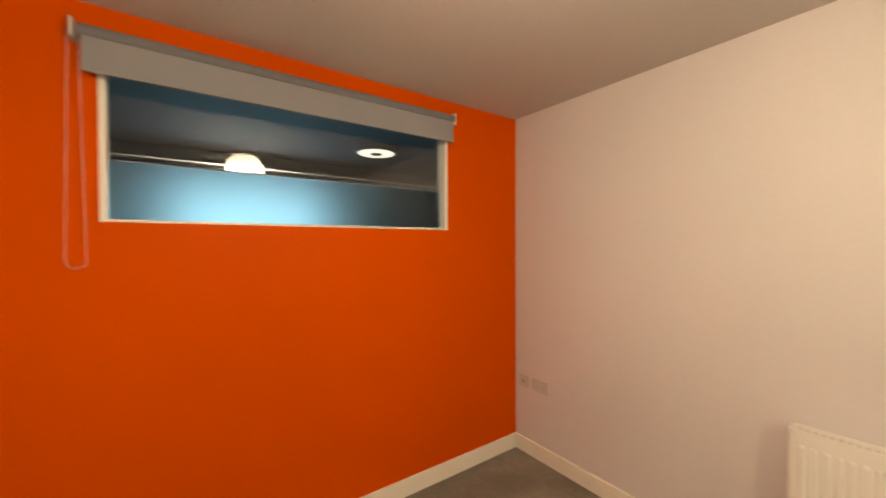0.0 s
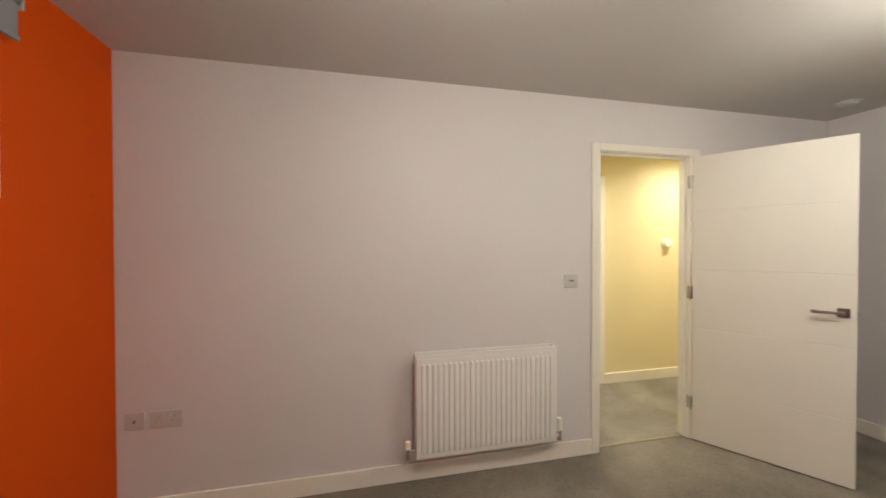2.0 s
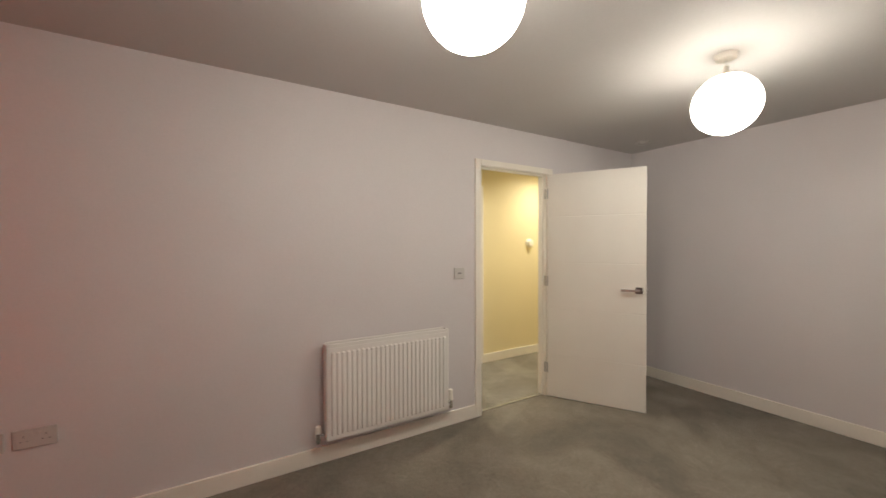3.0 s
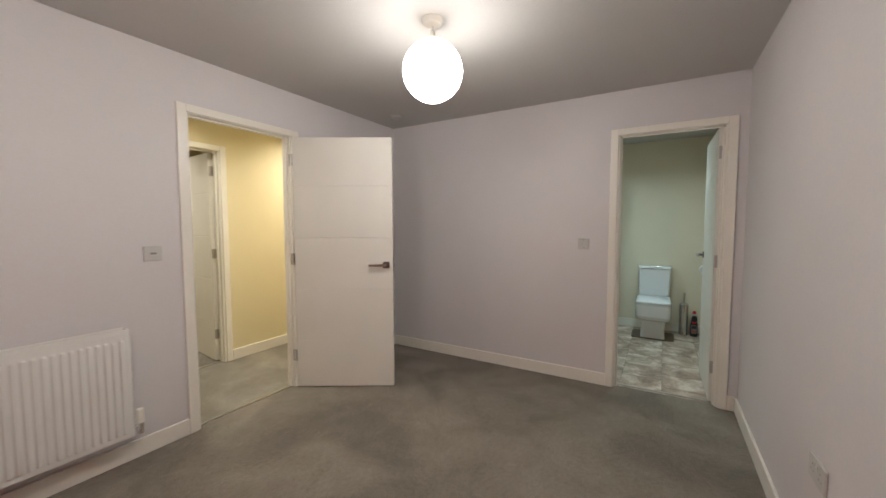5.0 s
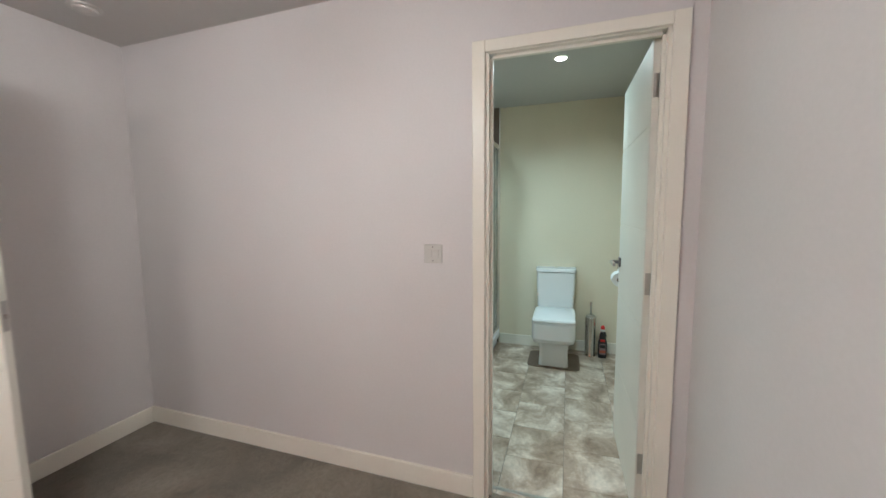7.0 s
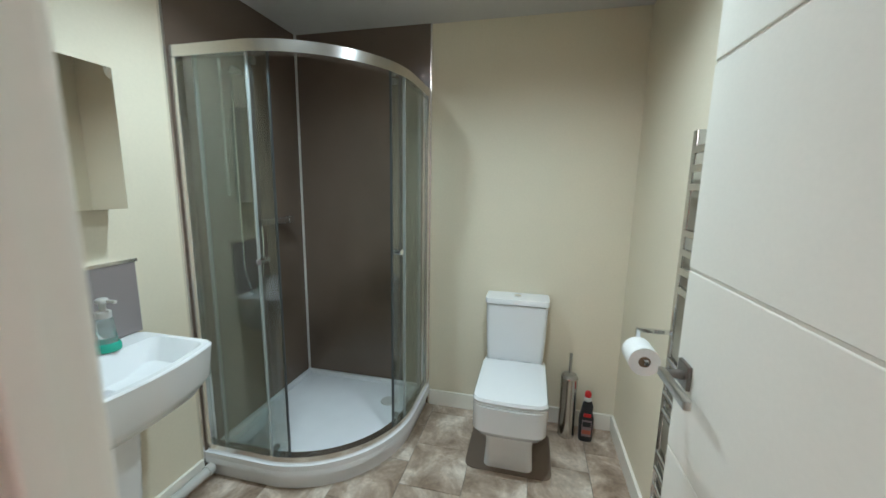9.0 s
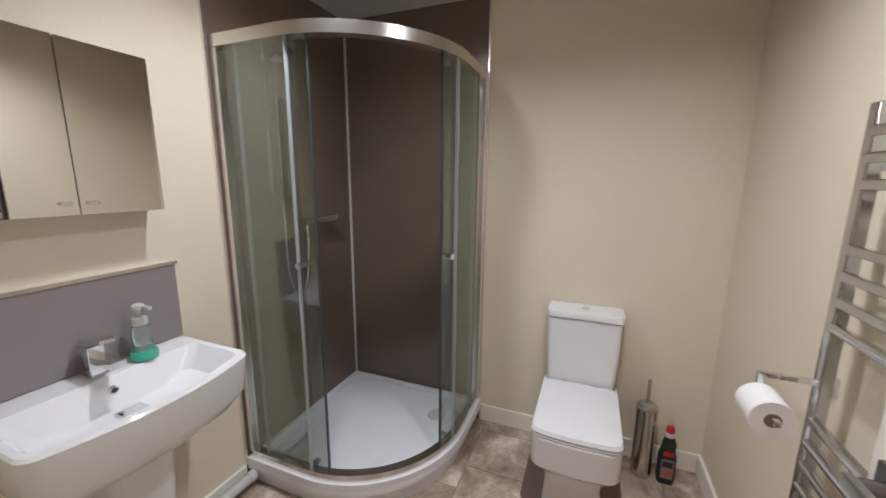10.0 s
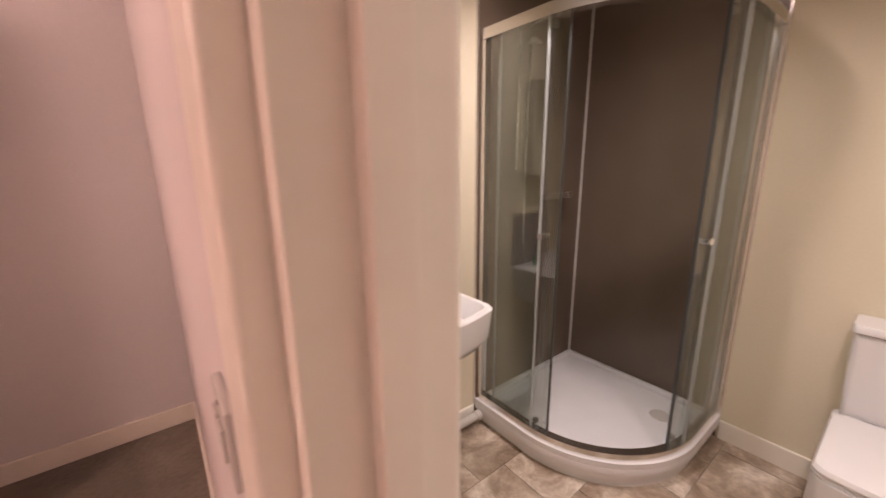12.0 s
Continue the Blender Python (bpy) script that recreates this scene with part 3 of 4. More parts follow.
def plate(name, at, turn, width, label, category, kind="switch"):
    """A wall plate: local x along the wall, -y out of it."""
    t = thing(name, at, label, category, "", turn)
    part("face_plate", slab(-width / 2, -0.010, -0.043, width / 2, 0.0, 0.043, 0.003), PLASTIC, t)
    if kind == "switch":
        part("rocker", slab(-0.012, -0.0135, -0.018, 0.012, -0.009, 0.018, 0.002), PLASTIC, t)
        for z in (-0.03, 0.03):
            part("screw", cyl((0, -0.0095, z), (0, -0.011, z), 0.003, n=10), SATIN, t)
    elif kind == "spur":
        part("fuse_holder", slab(-0.016, -0.013, -0.006, 0.016, -0.0095, 0.006, 0.001), GREYPLASTIC, t)
        part("rim", slab(-0.024, -0.0125, -0.02, 0.024, -0.0096, -0.0075, 0.001), PLASTIC, t)
    elif kind == "double_switch":
        for x in (-0.016, 0.016):
            part("rocker", slab(x - 0.012, -0.0135, -0.018, x + 0.012, -0.009, 0.018, 0.002), PLASTIC, t)
        for z in (-0.032, 0.032):
            part("screw", cyl((0, -0.0095, z), (0, -0.011, z), 0.003, n=10), DARKMETAL, t)
    elif kind == "aerial":
        part("outlet", cyl((0, -0.0095, 0.0), (0, -0.016, 0.0), 0.008, n=14), GREYPLASTIC, t)
    elif kind == "socket":
        for x in (-0.036, 0.036):
            part("rocker", slab(x * 0.35 - 0.006, -0.0135, 0.012, x * 0.35 + 0.006, -0.009, 0.03, 0.001), PLASTIC, t)
            for dx, dz, sx, sz in ((0, 0.012, 0.002, 0.004), (-0.011, -0.010, 0.0035, 0.002), (0.011, -0.010, 0.0035, 0.002)):
                part("pin_hole", slab(x + dx - sx, -0.0102, dz - sz, x + dx + sx, -0.0098, dz + sz), GREYPLASTIC, t)
    return t


plate("light_switch", (1.667, YB, 1.15), 0, 0.092, "white plastic wall switch beside the door", "switch", "spur")
plate("aerial_outlet", (-0.777, YB, 0.50), 0, 0.086, "white plastic aerial outlet low on the wall", "outlet", "aerial")
plate("wall_socket", (-0.637, YB, 0.50), 0, 0.146, "white plastic double socket low on the wall", "socket", "socket")
plate("light_switch", (XE, 0.058, 1.155), -90, 0.088, "white double rocker switch by the bathroom door", "switch", "double_switch")
plate("wall_socket", (2.36, YS, 0.47), 180, 0.146, "white plastic double socket on the plain wall", "socket", "socket")
dial = thing("wall_thermostat", (3.43, HY1, 1.39), "small round white thermostat on the hall wall", "thermostat")
m90 = Matrix.Rotation(radians(90), 4, "X")
bm = lathe([(0.056, 0.0), (0.056, 0.014), (0.050, 0.020)])
bm.transform(m90)
part("base", bm, GLOSS, dial)
bm = lathe([(0.046, 0.020), (0.044, 0.036), (0.036, 0.046), (0.018, 0.050)])
bm.transform(m90)
part("dial", bm, GLOSS, dial)


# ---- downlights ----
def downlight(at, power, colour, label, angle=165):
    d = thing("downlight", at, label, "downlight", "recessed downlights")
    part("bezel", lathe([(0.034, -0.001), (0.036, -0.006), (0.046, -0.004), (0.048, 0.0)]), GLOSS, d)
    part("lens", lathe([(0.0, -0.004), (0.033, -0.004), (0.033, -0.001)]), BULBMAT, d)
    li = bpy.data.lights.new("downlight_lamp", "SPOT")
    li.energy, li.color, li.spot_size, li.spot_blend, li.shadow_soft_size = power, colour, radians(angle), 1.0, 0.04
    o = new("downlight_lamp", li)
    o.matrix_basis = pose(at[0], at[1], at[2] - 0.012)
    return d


downlight((4.98, -0.46, BCEIL), BATH_SPOT, (0.74, 1.0, 0.98), "lit recessed downlight in the bathroom ceiling", 154)
downlight((5.02, 0.43, BCEIL), BATH_SPOT, (0.74, 1.0, 0.98), "lit recessed downlight in the bathroom ceiling", 154)
# unseen hall lamp, assumed from the bright patch on the hall wall
downlight((3.55, 2.60, CEIL), HALL_SPOT, (1.0, 0.92, 0.72), "assumed lit downlight, out of view in the hall ceiling")
# unseen lamp, assumed from the bright door leaf, brightens the far room
downlight((2.15, 4.1, CEIL), HALL_SPOT * 0.9, (1.0, 0.92, 0.74), "assumed lit downlight, out of view in the far room ceiling")
# unseen extra lamp, added to brighten the hall behind the doorway
downlight((2.1, 2.60, CEIL), HALL_SPOT * 0.6, (1.0, 0.92, 0.72), "assumed lit downlight, out of view in the hall ceiling")

# ---- shower ----
structure("shower_panel_north", slab(5.136, BY1 - 0.010, 0.0, BX1 - 0.010, BY1, BCEIL), PANELBROWN, "glossy taupe brown shower wall panel")
structure("shower_panel_east", slab(BX1 - 0.010, 0.130, 0.0, BX1, BY1 - 0.010, BCEIL), PANELBROWN, "glossy taupe brown shower wall panel")
structure("trim_panel_west", slab(5.126, BY1 - 0.013, 0.1, 5.136, BY1, BCEIL), ALUMINIUM)
structure("trim_panel_south", slab(BX1 - 0.013, 0.120, 0.1, BX1, 0.130, BCEIL), ALUMINIUM)
structure("trim_panel_corner", slab(BX1 - 0.022, BY1 - 0.022, 0.13, BX1 - 0.010, BY1 - 0.010, BCEIL, 0.002), SEALANT)

SX0, SY0, SR = 5.148, 0.130, 0.55
SX1, SY1 = BX1 - 0.010, BY1 - 0.010


def arc_path(inset, s0=0.0, s1=None, step=0.03):
    """Points along the front of the quadrant, from the north wall round to the east wall, set in by inset."""
    la, lb = SY1 - (SY0 + SR), SX1 - (SX0 + SR)
    arc = SR * math.pi / 2
    total = la + arc + lb
    s1 = total if s1 is None else s1
    n = max(2, int((s1 - s0) / step) + 1)
    pts = []
    for i in range(n + 1):
        s = s0 + (s1 - s0) * i / n
        if s <= la:
            pts.append((SX0 + inset, SY1 - s))
        elif s <= la + arc:
            a = math.pi + (s - la) / SR
            pts.append((SX0 + SR + (SR - inset) * math.cos(a), SY0 + SR + (SR - inset) * math.sin(a)))
        else:
            pts.append((SX0 + SR + (s - la - arc), SY0 + inset))
    return pts


def curved_wall(i0, i1, z0, z1, s0=0.0, s1=None):
    a, b = arc_path(i0, s0, s1), arc_path(i1, s0, s1)
    bm = bmesh.new()
    rows = [[bm.verts.new((*p, z)) for p in run] for run, z in ((a, z0), (b, z0), (b, z1), (a, z1))]
    for j in range(4):
        lo, hi = rows[j], rows[(j + 1) % 4]
        for k in range(len(lo) - 1):
            bm.faces.new((lo[k], lo[k + 1], hi[k + 1], hi[k]))
    for k in (0, len(a) - 1):
        bm.faces.new([r[k] for r in rows])
    bmesh.ops.recalc_face_normals(bm, faces=bm.faces[:])
    return bm


def quadrant(inset, z0, z1, bevel=0.0):
    pts = arc_path(inset) + [(SX1, SY1)]
    bm = bmesh.new()
    lo = [bm.verts.new((*p, z0)) for p in pts]
    hi = [bm.verts.new((*p, z1)) for p in pts]
    n = len(pts)
    for k in range(n):
        bm.faces.new((lo[k], lo[(k + 1) % n], hi[(k + 1) % n], hi[k]))
    bm.faces.new(lo[::-1])
    top = bm.faces.new(hi)
    bmesh.ops.recalc_face_normals(bm, faces=bm.faces[:])
    if bevel:
        bmesh.ops.bevel(bm, geom=list(top.edges), offset=bevel, segments=3, affect="EDGES", profile=0.5)
    return bm


shower = thing("shower_enclosure", (0, 0, 0), "chrome framed quadrant shower enclosure with sliding glass doors", "shower")
part("tray_plinth", quadrant(0.012, 0.0, 0.075), TRAYWHITE, shower, "white plinth under the tray")
tray = part("tray", quadrant(-0.012, 0.078, 0.112, 0.008), TRAYWHITE, shower, "white acrylic quadrant tray")
part("tray_rim", curved_wall(-0.012, 0.06, 0.108, 0.135), TRAYWHITE, tray)
part("upstand", slab(SX0, SY1 - 0.03, 0.11, SX1, SY1, 0.14, 0.006), TRAYWHITE, tray)
part("upstand", slab(SX1 - 0.03, SY0, 0.11, SX1, SY1 - 0.03, 0.14, 0.006), TRAYWHITE, tray)
part("waste", lathe([(0.0, 0.006), (0.045, 0.005), (0.05, 0.0)], at=(5.81, 0.32, 0.112)), PLASTIC, tray, "round pale waste cover")
part("bottom_rail", curved_wall(0.0, 0.04, 0.135, 0.172), ALUMINIUM, shower)
part("top_rail", curved_wall(-0.004, 0.045, 1.94, 1.985), ALUMINIUM, shower)
part("wall_post", slab(SX0 - 0.004, SY1 - 0.035, 0.172, SX0 + 0.036, SY1, 1.94, 0.004), ALUMINIUM, shower)
part("wall_post", slab(SX1 - 0.035, SY0 - 0.004, 0.172, SX1, SY0 + 0.036, 1.94, 0.004), ALUMINIUM, shower)
TOTAL = (SY1 - SY0 - SR) + SR * math.pi / 2 + (SX1 - SX0 - SR)
FL, FR = 0.36, 0.40
part("fixed_pane", curved_wall(0.014, 0.019, 0.172, 1.94, 0.035, FL), GLASS, shower, "clear fixed glass")
part("fixed_pane", curved_wall(0.014, 0.019, 0.172, 1.94, TOTAL - FR, TOTAL - 0.035), GLASS, shower, "clear fixed glass")
for s0 in (FL, TOTAL - FR):
    part("pane_edge", curved_wall(0.010, 0.024, 0.172, 1.94, s0 - 0.003, s0 + 0.003), CLEARSEAL, shower, "pale clear seal strip")
DL, DR = (0.10, 0.445), (TOTAL - 0.50, TOTAL - 0.12)
for s0, s1, edge in ((*DL, DL[1]), (*DR, DR[0])):
    d = part("sliding_door", curved_wall(0.028, 0.033, 0.165, 1.945, s0, s1), GLASS, shower, "curved sliding glass door")
    part("edge_seal", curved_wall(0.025, 0.036, 0.17, 1.94, edge - 0.004, edge + 0.004), DARKSEAL, d, "dark edge seal")
    back = s0 if edge == s1 else s1
    part("edge_seal", curved_wall(0.019, 0.036, 0.17, 1.94, back - 0.003, back + 0.003), CLEARSEAL, d)
    sk = edge - 0.075 if edge == s1 else edge + 0.045
    q = arc_path(0.0, sk - 0.001, sk + 0.001)[1]
    q2 = arc_path(0.06, sk - 0.001, sk + 0.001)[1]
    part("knob", cyl((*q, 1.10), (*q2, 1.10), 0.014, n=18), CHROME, d, "small chrome knob")
    for z in (0.19, 1.92):
        part("roller", cyl((*arc_path(0.034, sk - 0.001, sk + 0.001)[1], z), (*arc_path(0.05, sk - 0.001, sk + 0.001)[1], z), 0.014, n=14), GREYPLASTIC, d)

mixer = thing("shower_mixer", (5.69, SY1, 1.22), "dark chrome bar shower mixer with hose and riser rail", "shower mixer")
part("bar", cyl((-0.10, -0.05, 0), (0.10, -0.05, 0), 0.02, n=20), CHROME, mixer)
for x in (-0.075, 0.075):
    part("elbow", cyl((x, 0, 0), (x, -0.05, 0), 0.016, n=16), CHROME, mixer)
for x, x2 in ((-0.10, -0.14), (0.10, 0.14)):
    part("control", cyl((x, -0.05, 0), (x2, -0.05, 0), 0.023, n=20), CHROME, mixer)
part("riser_rail", cyl((-0.33, -0.045, 0.15), (-0.33, -0.045, 0.78), 0.010, n=14), CHROME, mixer)
for z in (0.17, 0.76):
    part("rail_bracket", cyl((-0.33, 0, z), (-0.33, -0.05, z), 0.014, n=14), CHROME, mixer)
part("shower_head", lathe([(0.02, 0.04), (0.045, 0.015), (0.05, 0.0)], at=(-0.33, -0.12, 0.70)), CHROME, mixer)
part("hose", sweep([(-0.12, -0.05, -0.02), (-0.13, -0.06, -0.12), (-0.16, -0.07, -0.28), (-0.21, -0.08, -0.37), (-0.26, -0.08, -0.36), (-0.30, -0.08, -0.22), (-0.315, -0.09, 0.1), (-0.325, -0.10, 0.45), (-0.33, -0.11, 0.70)], 0.007, 10), CHROME, mixer)

# ---- toilet ----
wc = thing("toilet", (BX1, -0.43, 0), "white square close-coupled toilet with closed lid", "toilet")
wc.matrix_basis = pose(BX1, -0.43, 0, 0, 0, -90)   # local -y points into the room, x along the wall
part("pedestal", loft([rounded(-0.125, -0.49, 0.125, -0.06, 0.035, 0.0), rounded(-0.118, -0.475, 0.118, -0.06, 0.035, 0.12), rounded(-0.125, -0.49, 0.125, -0.06, 0.035, 0.208)]), CERAMIC, wc)
part("bowl", loft([rounded(-0.125, -0.49, 0.125, -0.03, 0.04, 0.205, bow=0.002), rounded(-0.165, -0.555, 0.165, -0.03, 0.05, 0.230, bow=0.008), rounded(-0.178, -0.592, 0.178, -0.03, 0.055, 0.275, bow=0.012),
                   rounded(-0.178, -0.598, 0.178, -0.03, 0.055, 0.405, bow=0.014)]), CERAMIC, wc)
part("seat", loft([rounded(-0.176, -0.592, 0.176, -0.165, 0.04, 0.407, bow=0.014), rounded(-0.178, -0.596, 0.178, -0.163, 0.042, 0.418, bow=0.014)]), CERAMIC, wc)
part("lid", loft([rounded(-0.177, -0.594, 0.177, -0.163, 0.04, 0.421, bow=0.014), rounded(-0.178, -0.597, 0.178, -0.162, 0.042, 0.432, bow=0.014),
                  rounded(-0.172, -0.590, 0.172, -0.166, 0.042, 0.446, bow=0.014), rounded(-0.155, -0.57, 0.155, -0.18, 0.04, 0.450, bow=0.012)]), CERAMIC, wc, "closed white lid")
for x in (-0.075, 0.075):
    part("seat_hinge", cyl((x - 0.02, -0.165, 0.437), (x + 0.02, -0.165, 0.437), 0.012, n=14), CHROME, wc)
part("cistern", loft([rounded(-0.158, -0.148, 0.158, -0.006, 0.022, 0.405), rounded(-0.168, -0.156, 0.168, -0.006, 0.022, 0.60), rounded(-0.172, -0.160, 0.172, -0.006, 0.022, 0.774)]), CERAMIC, wc)
lid = part("cistern_lid", loft([rounded(-0.174, -0.158, 0.174, -0.006, 0.02, 0.776), rounded(-0.178, -0.168, 0.178, -0.004, 0.022, 0.780), rounded(-0.178, -0.168, 0.178, -0.004, 0.022, 0.804),
                                rounded(-0.178, -0.164, 0.178, -0.008, 0.022, 0.810)]), CERAMIC, wc)
part("flush_button", lathe([(0.021, 0.0), (0.021, 0.006), (0.017, 0.008)], 24, at=(0, -0.085, 0.809)), CHROME, lid, "round chrome flush button")
part("waste_pipe", cyl((0, -0.06, 0.18), (0, 0.0, 0.18), 0.05, n=20), PLASTIC, wc)

brush = thing("toilet_brush", (5.925, -0.745, 0), "brushed steel cylindrical toilet brush holder on the floor", "toilet brush")
part("holder", lathe([(0.046, 0.0), (0.048, 0.006), (0.046, 0.012), (0.046, 0.355), (0.048, 0.36), (0.046, 0.366)], 32), STEEL, brush)
part("cap", lathe([(0.044, 0.366), (0.036, 0.382), (0.012, 0.388)], 32), SATIN, brush)
part("handle", lathe([(0.008, 0.385), (0.008, 0.50), (0.006, 0.506)], 16), SATIN, brush)

bottle = thing("cleaner_bottle", (5.91, -0.85, 0), "black cleaner bottle with a red cap on the floor", "bottle")
part("body", loft([rounded(-0.026, -0.036, 0.026, 0.036, 0.02, 0.0), rounded(-0.029, -0.039, 0.029, 0.039, 0.022, 0.02), rounded(-0.029, -0.039, 0.029, 0.039, 0.022, 0.14),
                   rounded(-0.026, -0.030, 0.026, 0.030, 0.02, 0.18), rounded(-0.024, -0.033, 0.024, 0.026, 0.018, 0.21), rounded(-0.016, -0.022, 0.016, 0.016, 0.012, 0.245)]), BLACKPLASTIC, bottle)
part("collar", lathe([(0.020, 0.243), (0.022, 0.247), (0.021, 0.262), (0.018, 0.266)], 20), PLASTIC, bottle, "white collar")
part("cap", lathe([(0.018, 0.266), (0.0185, 0.28), (0.016, 0.292), (0.009, 0.299)], 20), REDPLASTIC, bottle, "red screw cap")
part("label", slab(-0.0302, -0.026, 0.035, -0.0292, 0.026, 0.135, 0.0), LABELWHITE, bottle)
part("label_band", slab(-0.0310, -0.024, 0.05, -0.0300, 0.024, 0.075), LABELORANGE, bottle)
part("label_band", slab(-0.0310, -0.022, 0.095, -0.0300, 0.022, 0.125), BLACKPLASTIC, bottle)
part("label_band", slab(-0.0310, -0.02, 0.155, -0.0275, 0.02, 0.175), REDPLASTIC, bottle)

# shaped vinyl mat under the pedestal
mat_pts = [rounded(5.52, -0.65, 5.89, -0.21, 0.05, z) for z in (-0.003, 0.006)]
MATBROWN = material("mat_brown", (0.21, 0.155, 0.12), 0.7, grain=0.2, grain_size=300, bump=0.3)
single("pedestal_mat", loft(mat_pts), MATBROWN, "thin brown mat under the toilet", "mat")

# ---- basin ----
basin = thing("basin", (4.627, BY1, 0), "white ceramic pedestal basin with bowed front", "basin")
W2, BD = 0.29, 0.36
outer = [rounded(-0.19, -0.26, 0.19, 0.0, 0.04, 0.630, bow=0.02), rounded(-0.25, -0.31, 0.25, 0.0, 0.04, 0.652, bow=0.035), rounded(-0.283, -0.345, 0.283, 0.0, 0.035, 0.715, bow=0.05),
         rounded(-W2, -0.355, W2, 0.0, 0.03, 0.835, bow=0.055), rounded(-W2 + 0.006, -0.349, W2 - 0.006, -0.004, 0.03, 0.842, bow=0.055),
         rounded(-W2 + 0.022, -0.330, W2 - 0.022, -0.10, 0.03, 0.840, bow=0.052), rounded(-W2 + 0.035, -0.318, W2 - 0.035, -0.112, 0.03, 0.825, bow=0.05),
         rounded(-W2 + 0.07, -0.28, W2 - 0.07, -0.125, 0.04, 0.765, bow=0.045), rounded(-0.16, -0.25, 0.16, -0.14, 0.05, 0.745, bow=0.03)]
bowl = part("bowl", loft(outer), CERAMIC, basin)
part("overflow_ring", cyl((0, -0.114, 0.80), (0, -0.124, 0.798), 0.014, n=20), CHROME, bowl, "chrome overflow ring")
part("overflow_hole", cyl((0, -0.1215, 0.799), (0, -0.1250, 0.798), 0.009, n=16), BLACKPLASTIC, bowl)
part("plug", slab(-0.035, -0.235, 0.7455, 0.035, -0.175, 0.754, 0.003), CHROME, bowl, "square chrome plug")
part("pedestal", loft([rounded(-0.085, -0.225, 0.085, -0.03, 0.03, 0.0), rounded(-0.078, -0.215, 0.078, -0.03, 0.03, 0.25), rounded(-0.095, -0.235, 0.095, -0.03, 0.03, 0.635)]), CERAMIC, basin)
tap = thing("basin_tap", (4.62, BY1 - 0.055, 0.842), "square chrome mixer tap on the basin", "tap")
part("body", slab(-0.022, -0.022, 0.0, 0.022, 0.022, 0.095, 0.003), CHROME, tap)
bm = slab(-0.02, -0.13, 0.045, 0.02, -0.015, 0.068, 0.003)
part("spout", bm, CHROME, tap)
bm = slab(-0.021, -0.095, 0.103, 0.021, 0.02, 0.116, 0.003)
bmesh.ops.rotate(bm, cent=(0, 0.02, 0.1), matrix=Matrix.Rotation(radians(-8), 3, "X"), verts=bm.verts)
part("lever", bm, CHROME, tap)
part("base", slab(-0.026, -0.026, 0.0, 0.026, 0.026, 0.006, 0.002), CHROME, tap)
soap = thing("soap_dispenser", (4.745, BY1 - 0.075, 0.842), "clear foaming soap bottle with green soap and white pump", "soap dispenser")
part("bottle", lathe([(0.036, 0.0), (0.039, 0.006), (0.039, 0.022), (0.032, 0.035), (0.026, 0.09), (0.024, 0.115), (0.02, 0.12)], 28), CLEARPLASTIC, soap)
part("soap", lathe([(0.0385, 0.002), (0.0395, 0.008), (0.0395, 0.022), (0.034, 0.032)], 28), GREENSOAP, soap, "green liquid")
part("collar", lathe([(0.022, 0.12), (0.022, 0.142), (0.016, 0.146)], 24), PLASTIC, soap)
pump = part("pump", lathe([(0.010, 0.146), (0.010, 0.172), (0.019, 0.174), (0.018, 0.186), (0.012, 0.19)], 20), PLASTIC, soap, "white pump head")
part("nozzle", slab(0.0, -0.055, 0.174, 0.012, 0.0, 0.185, 0.003), PLASTIC, pump)
structure("splashback", slab(4.338, BY1 - 0.010, 0.845, 4.918, BY1 - 0.0005, 1.125, 0.001), SPLASH, "glossy mauve-grey splashback panel")
structure("trim_splashback", slab(4.330, BY1 - 0.013, 1.125, 4.926, BY1, 1.137), ALUMINIUM)
structure("trim_splashback_side", slab(4.330, BY1 - 0.013, 0.845, 4.338, BY1, 1.125), ALUMINIUM)

# ---- mirror cabinet ----
cab = thing("mirror_cabinet", (4.627, BY1, 1.335), "two-door mirrored wall cabinet above the basin", "cabinet")
CW, CH, CD = 0.232, 0.475, 0.09
part("body", slab(-0.212, -CD + 0.022, 0.0, CW, 0.0, CH, 0.002), SATIN, cab)
for x0, x1, kx in ((-0.212, 0.0055, -0.025), (0.0085, CW, 0.038)):
    d = part("door", slab(x0, -CD, 0.0, x1, -CD + 0.020, CH), MIRROR, cab, "bevel-edged mirror door")
    part("knob", slab(kx - 0.012, -CD - 0.014, 0.028, kx + 0.012, -CD, 0.038, 0.002), CHROME, d)

# ---- pipe boxing with waste pipe ----
pipe = thing("waste_pipe", (4.19, BY1, 0), "white plastic waste pipe along the skirting", "pipe")
part("pipe", cyl((-0.185, -0.045, 0.055), (0.94, -0.045, 0.055), 0.022, n=20), PLASTIC, pipe)
part("cap", cyl((0.915, -0.045, 0.055), (0.945, -0.045, 0.055), 0.027, n=20), PLASTIC, pipe)
for x in (0.3, 0.75):
    part("clip", slab(x - 0.01, -0.07, 0.0, x + 0.01, -0.017, 0.034, 0.002), PLASTIC, pipe)

# ---- towel rail ----
rail = thing("towel_rail", (4.87, BY0, 0.30), "chrome ladder towel rail on the wall behind the door", "towel rail")
RX0, RX1 = -0.23, 0.25
for x in (RX0, RX1):
    part("upright", slab(x - 0.016, 0.045, 0.0, x + 0.016, 0.072, 1.31, 0.004), RAILCHROME, rail)
for z in (0.06, 0.12, 0.18, 0.24, 0.40, 0.46, 0.52, 0.58, 0.82, 0.88, 0.94, 1.0, 1.14, 1.195, 1.25):
    part("bar", slab(RX0 + 0.010, 0.060, z - 0.011, RX1 - 0.010, 0.080, z + 0.011, 0.005), RAILCHROME, rail)
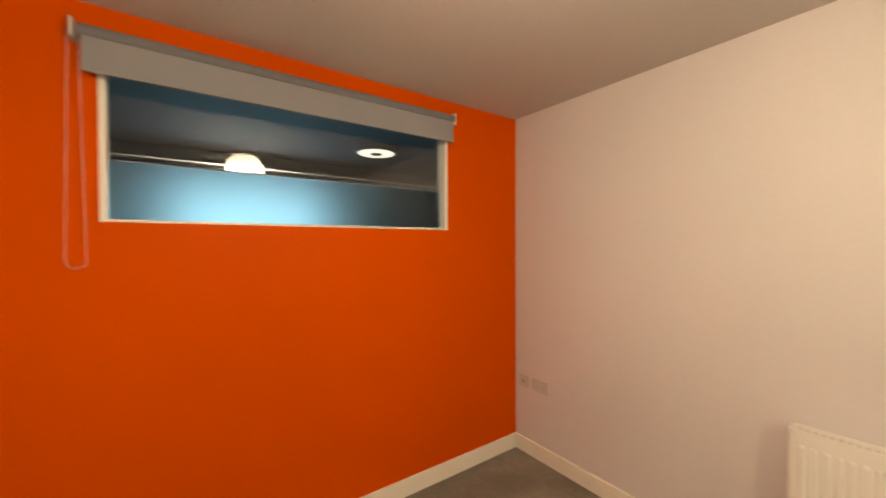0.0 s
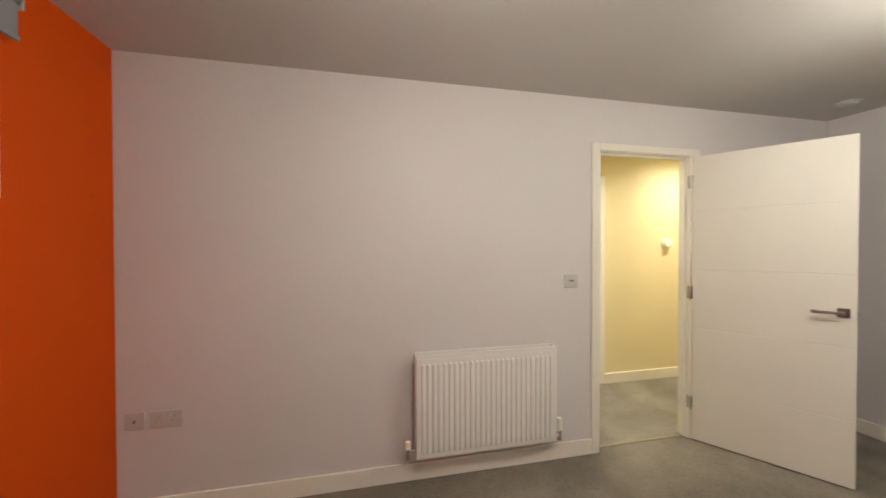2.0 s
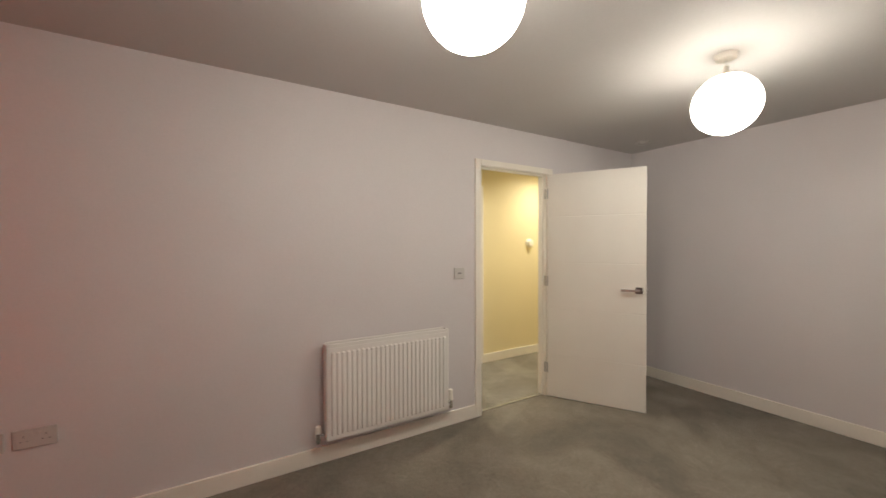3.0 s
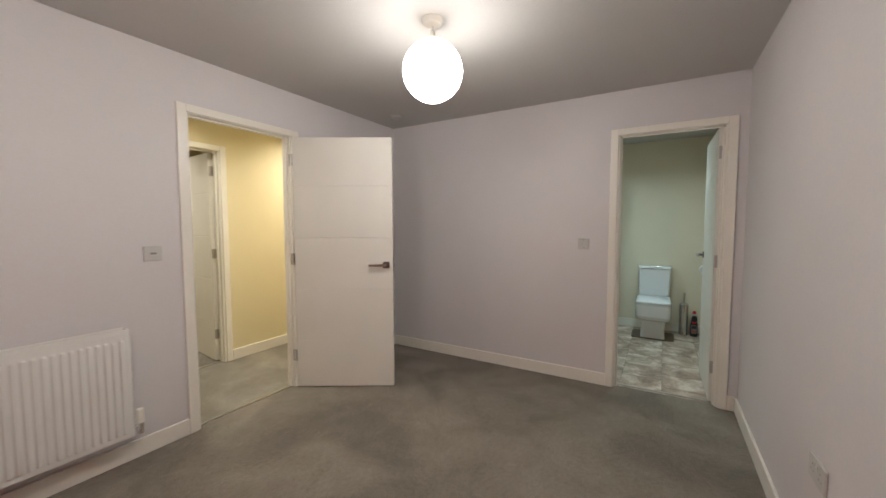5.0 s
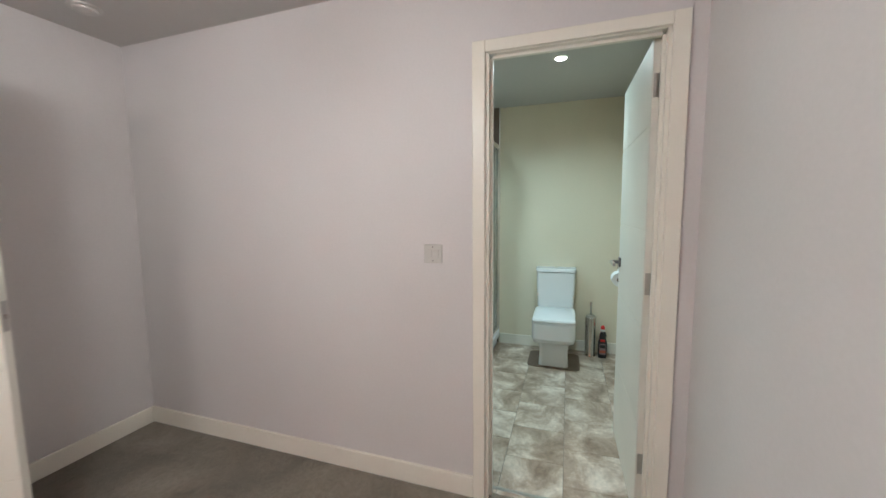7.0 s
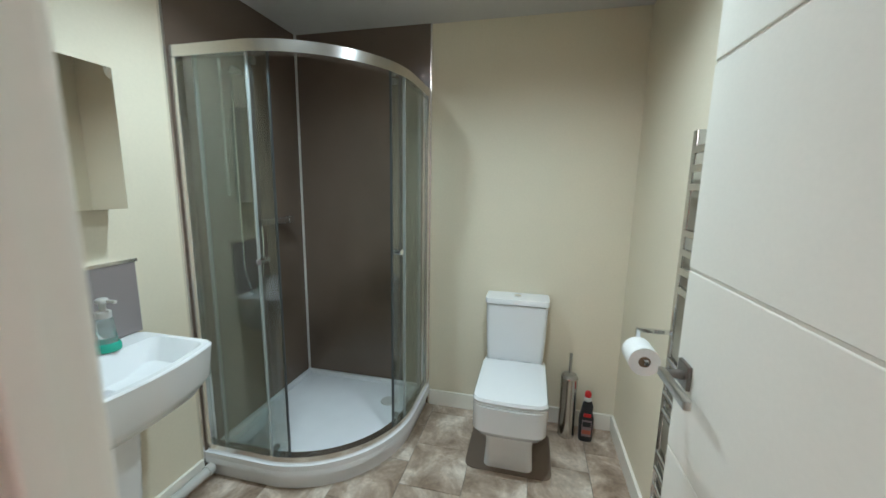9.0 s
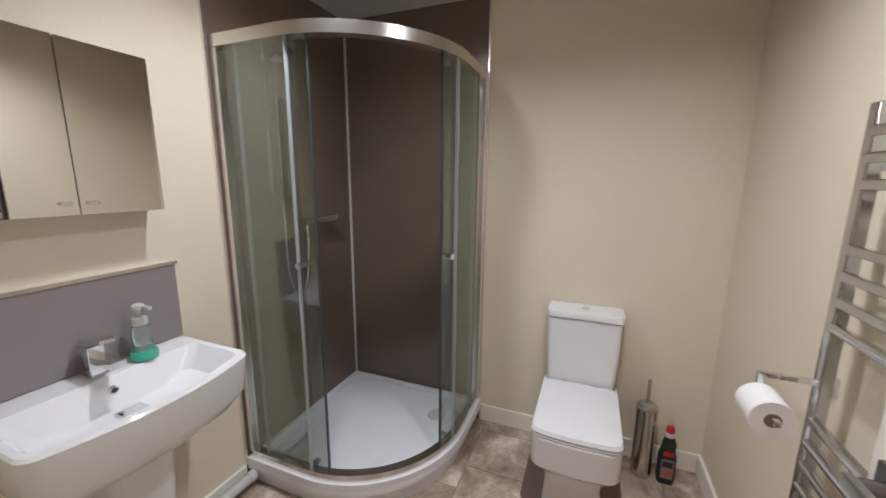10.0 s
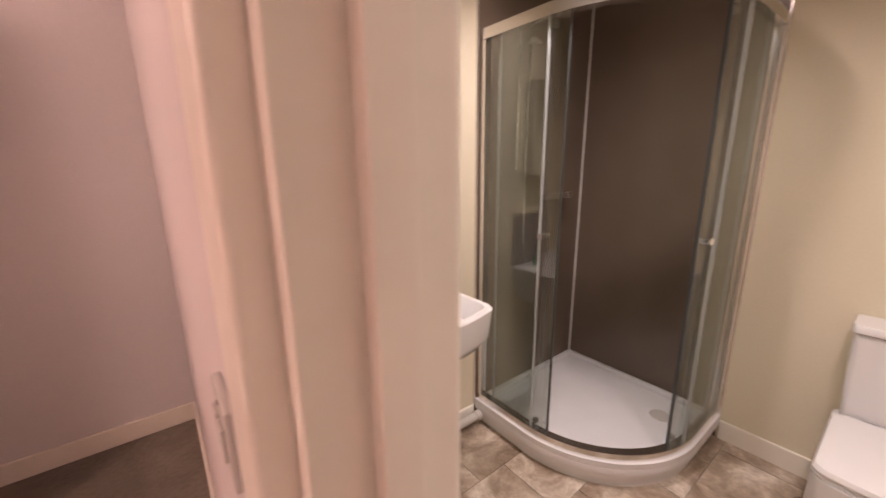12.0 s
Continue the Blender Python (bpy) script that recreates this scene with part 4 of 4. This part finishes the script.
for x in (RX0, RX1):
    for z in (0.16, 1.18):
        part("bracket", cyl((x, 0.0, z), (x, 0.05, z), 0.012, n=14), RAILCHROME, rail)

# ---- toilet roll ----
holder = thing("toilet_roll_holder", (5.20, BY0, 0.94), "square chrome toilet roll holder on the wall", "roll holder")
part("wall_plate", slab(-0.026, 0.0, -0.026, 0.026, 0.010, 0.026, 0.002), CHROME, holder)
part("arm", slab(-0.007, 0.008, -0.007, 0.007, 0.155, 0.007, 0.001), CHROME, holder)
part("drop", slab(-0.007, 0.141, -0.062, 0.007, 0.155, -0.005, 0.001), CHROME, holder)
part("bar", slab(-0.13, 0.141, -0.075, 0.007, 0.155, -0.061, 0.001), CHROME, holder)
roll = thing("toilet_roll", (5.145, BY0 + 0.148, 0.866), "white toilet roll on the holder", "toilet roll")
bm = bmesh.new()
for r0, r1 in ((0.019, 0.049),):
    k = 36
    loops = []
    for x, r in ((-0.05, r0), (-0.05, r1), (0.05, r1), (0.05, r0)):
        loops.append([bm.verts.new((x, r * math.cos(2 * math.pi * i / k), r * math.sin(2 * math.pi * i / k))) for i in range(k)])
    for j in range(4):
        for i in range(k):
            bm.faces.new((loops[j][i], loops[j][(i + 1) % k], loops[(j + 1) % 4][(i + 1) % k], loops[(j + 1) % 4][i]))
    bmesh.ops.recalc_face_normals(bm, faces=bm.faces[:])
part("paper", bm, PAPER, roll)
part("core", cyl((-0.049, 0, 0), (0.049, 0, 0), 0.0188, n=24), CARD, roll, "cardboard tube")

# ---- floor tiles ----
TS = 0.305
tile_meshes = {}
i = 0
y = BY0 - 0.12
while y < BY1:
    x = XA - 0.03 - (TS / 2 if i % 2 else 0)
    while x < BX1:
        x0, x1 = max(x + 0.0015, XA - 0.028), min(x + TS - 0.0015, BX1)
        y0, y1 = max(y + 0.0015, BY0), min(y + TS - 0.0015, BY1)
        if x1 - x0 > 0.02 and y1 - y0 > 0.02:
            key = (round(x1 - x0, 3), round(y1 - y0, 3))
            if key not in tile_meshes:
                tile_meshes[key] = mesh_of("tile", slab(-key[0] / 2, -key[1] / 2, -0.004, key[0] / 2, key[1] / 2, 0.0, 0.0007, 1), TILE)
            o = new("tile", tile_meshes[key])
            o.parent = bath_floor
            o.location = ((x0 + x1) / 2, (y0 + y1) / 2, 0)
        x += TS
    y += TS
    i += 1
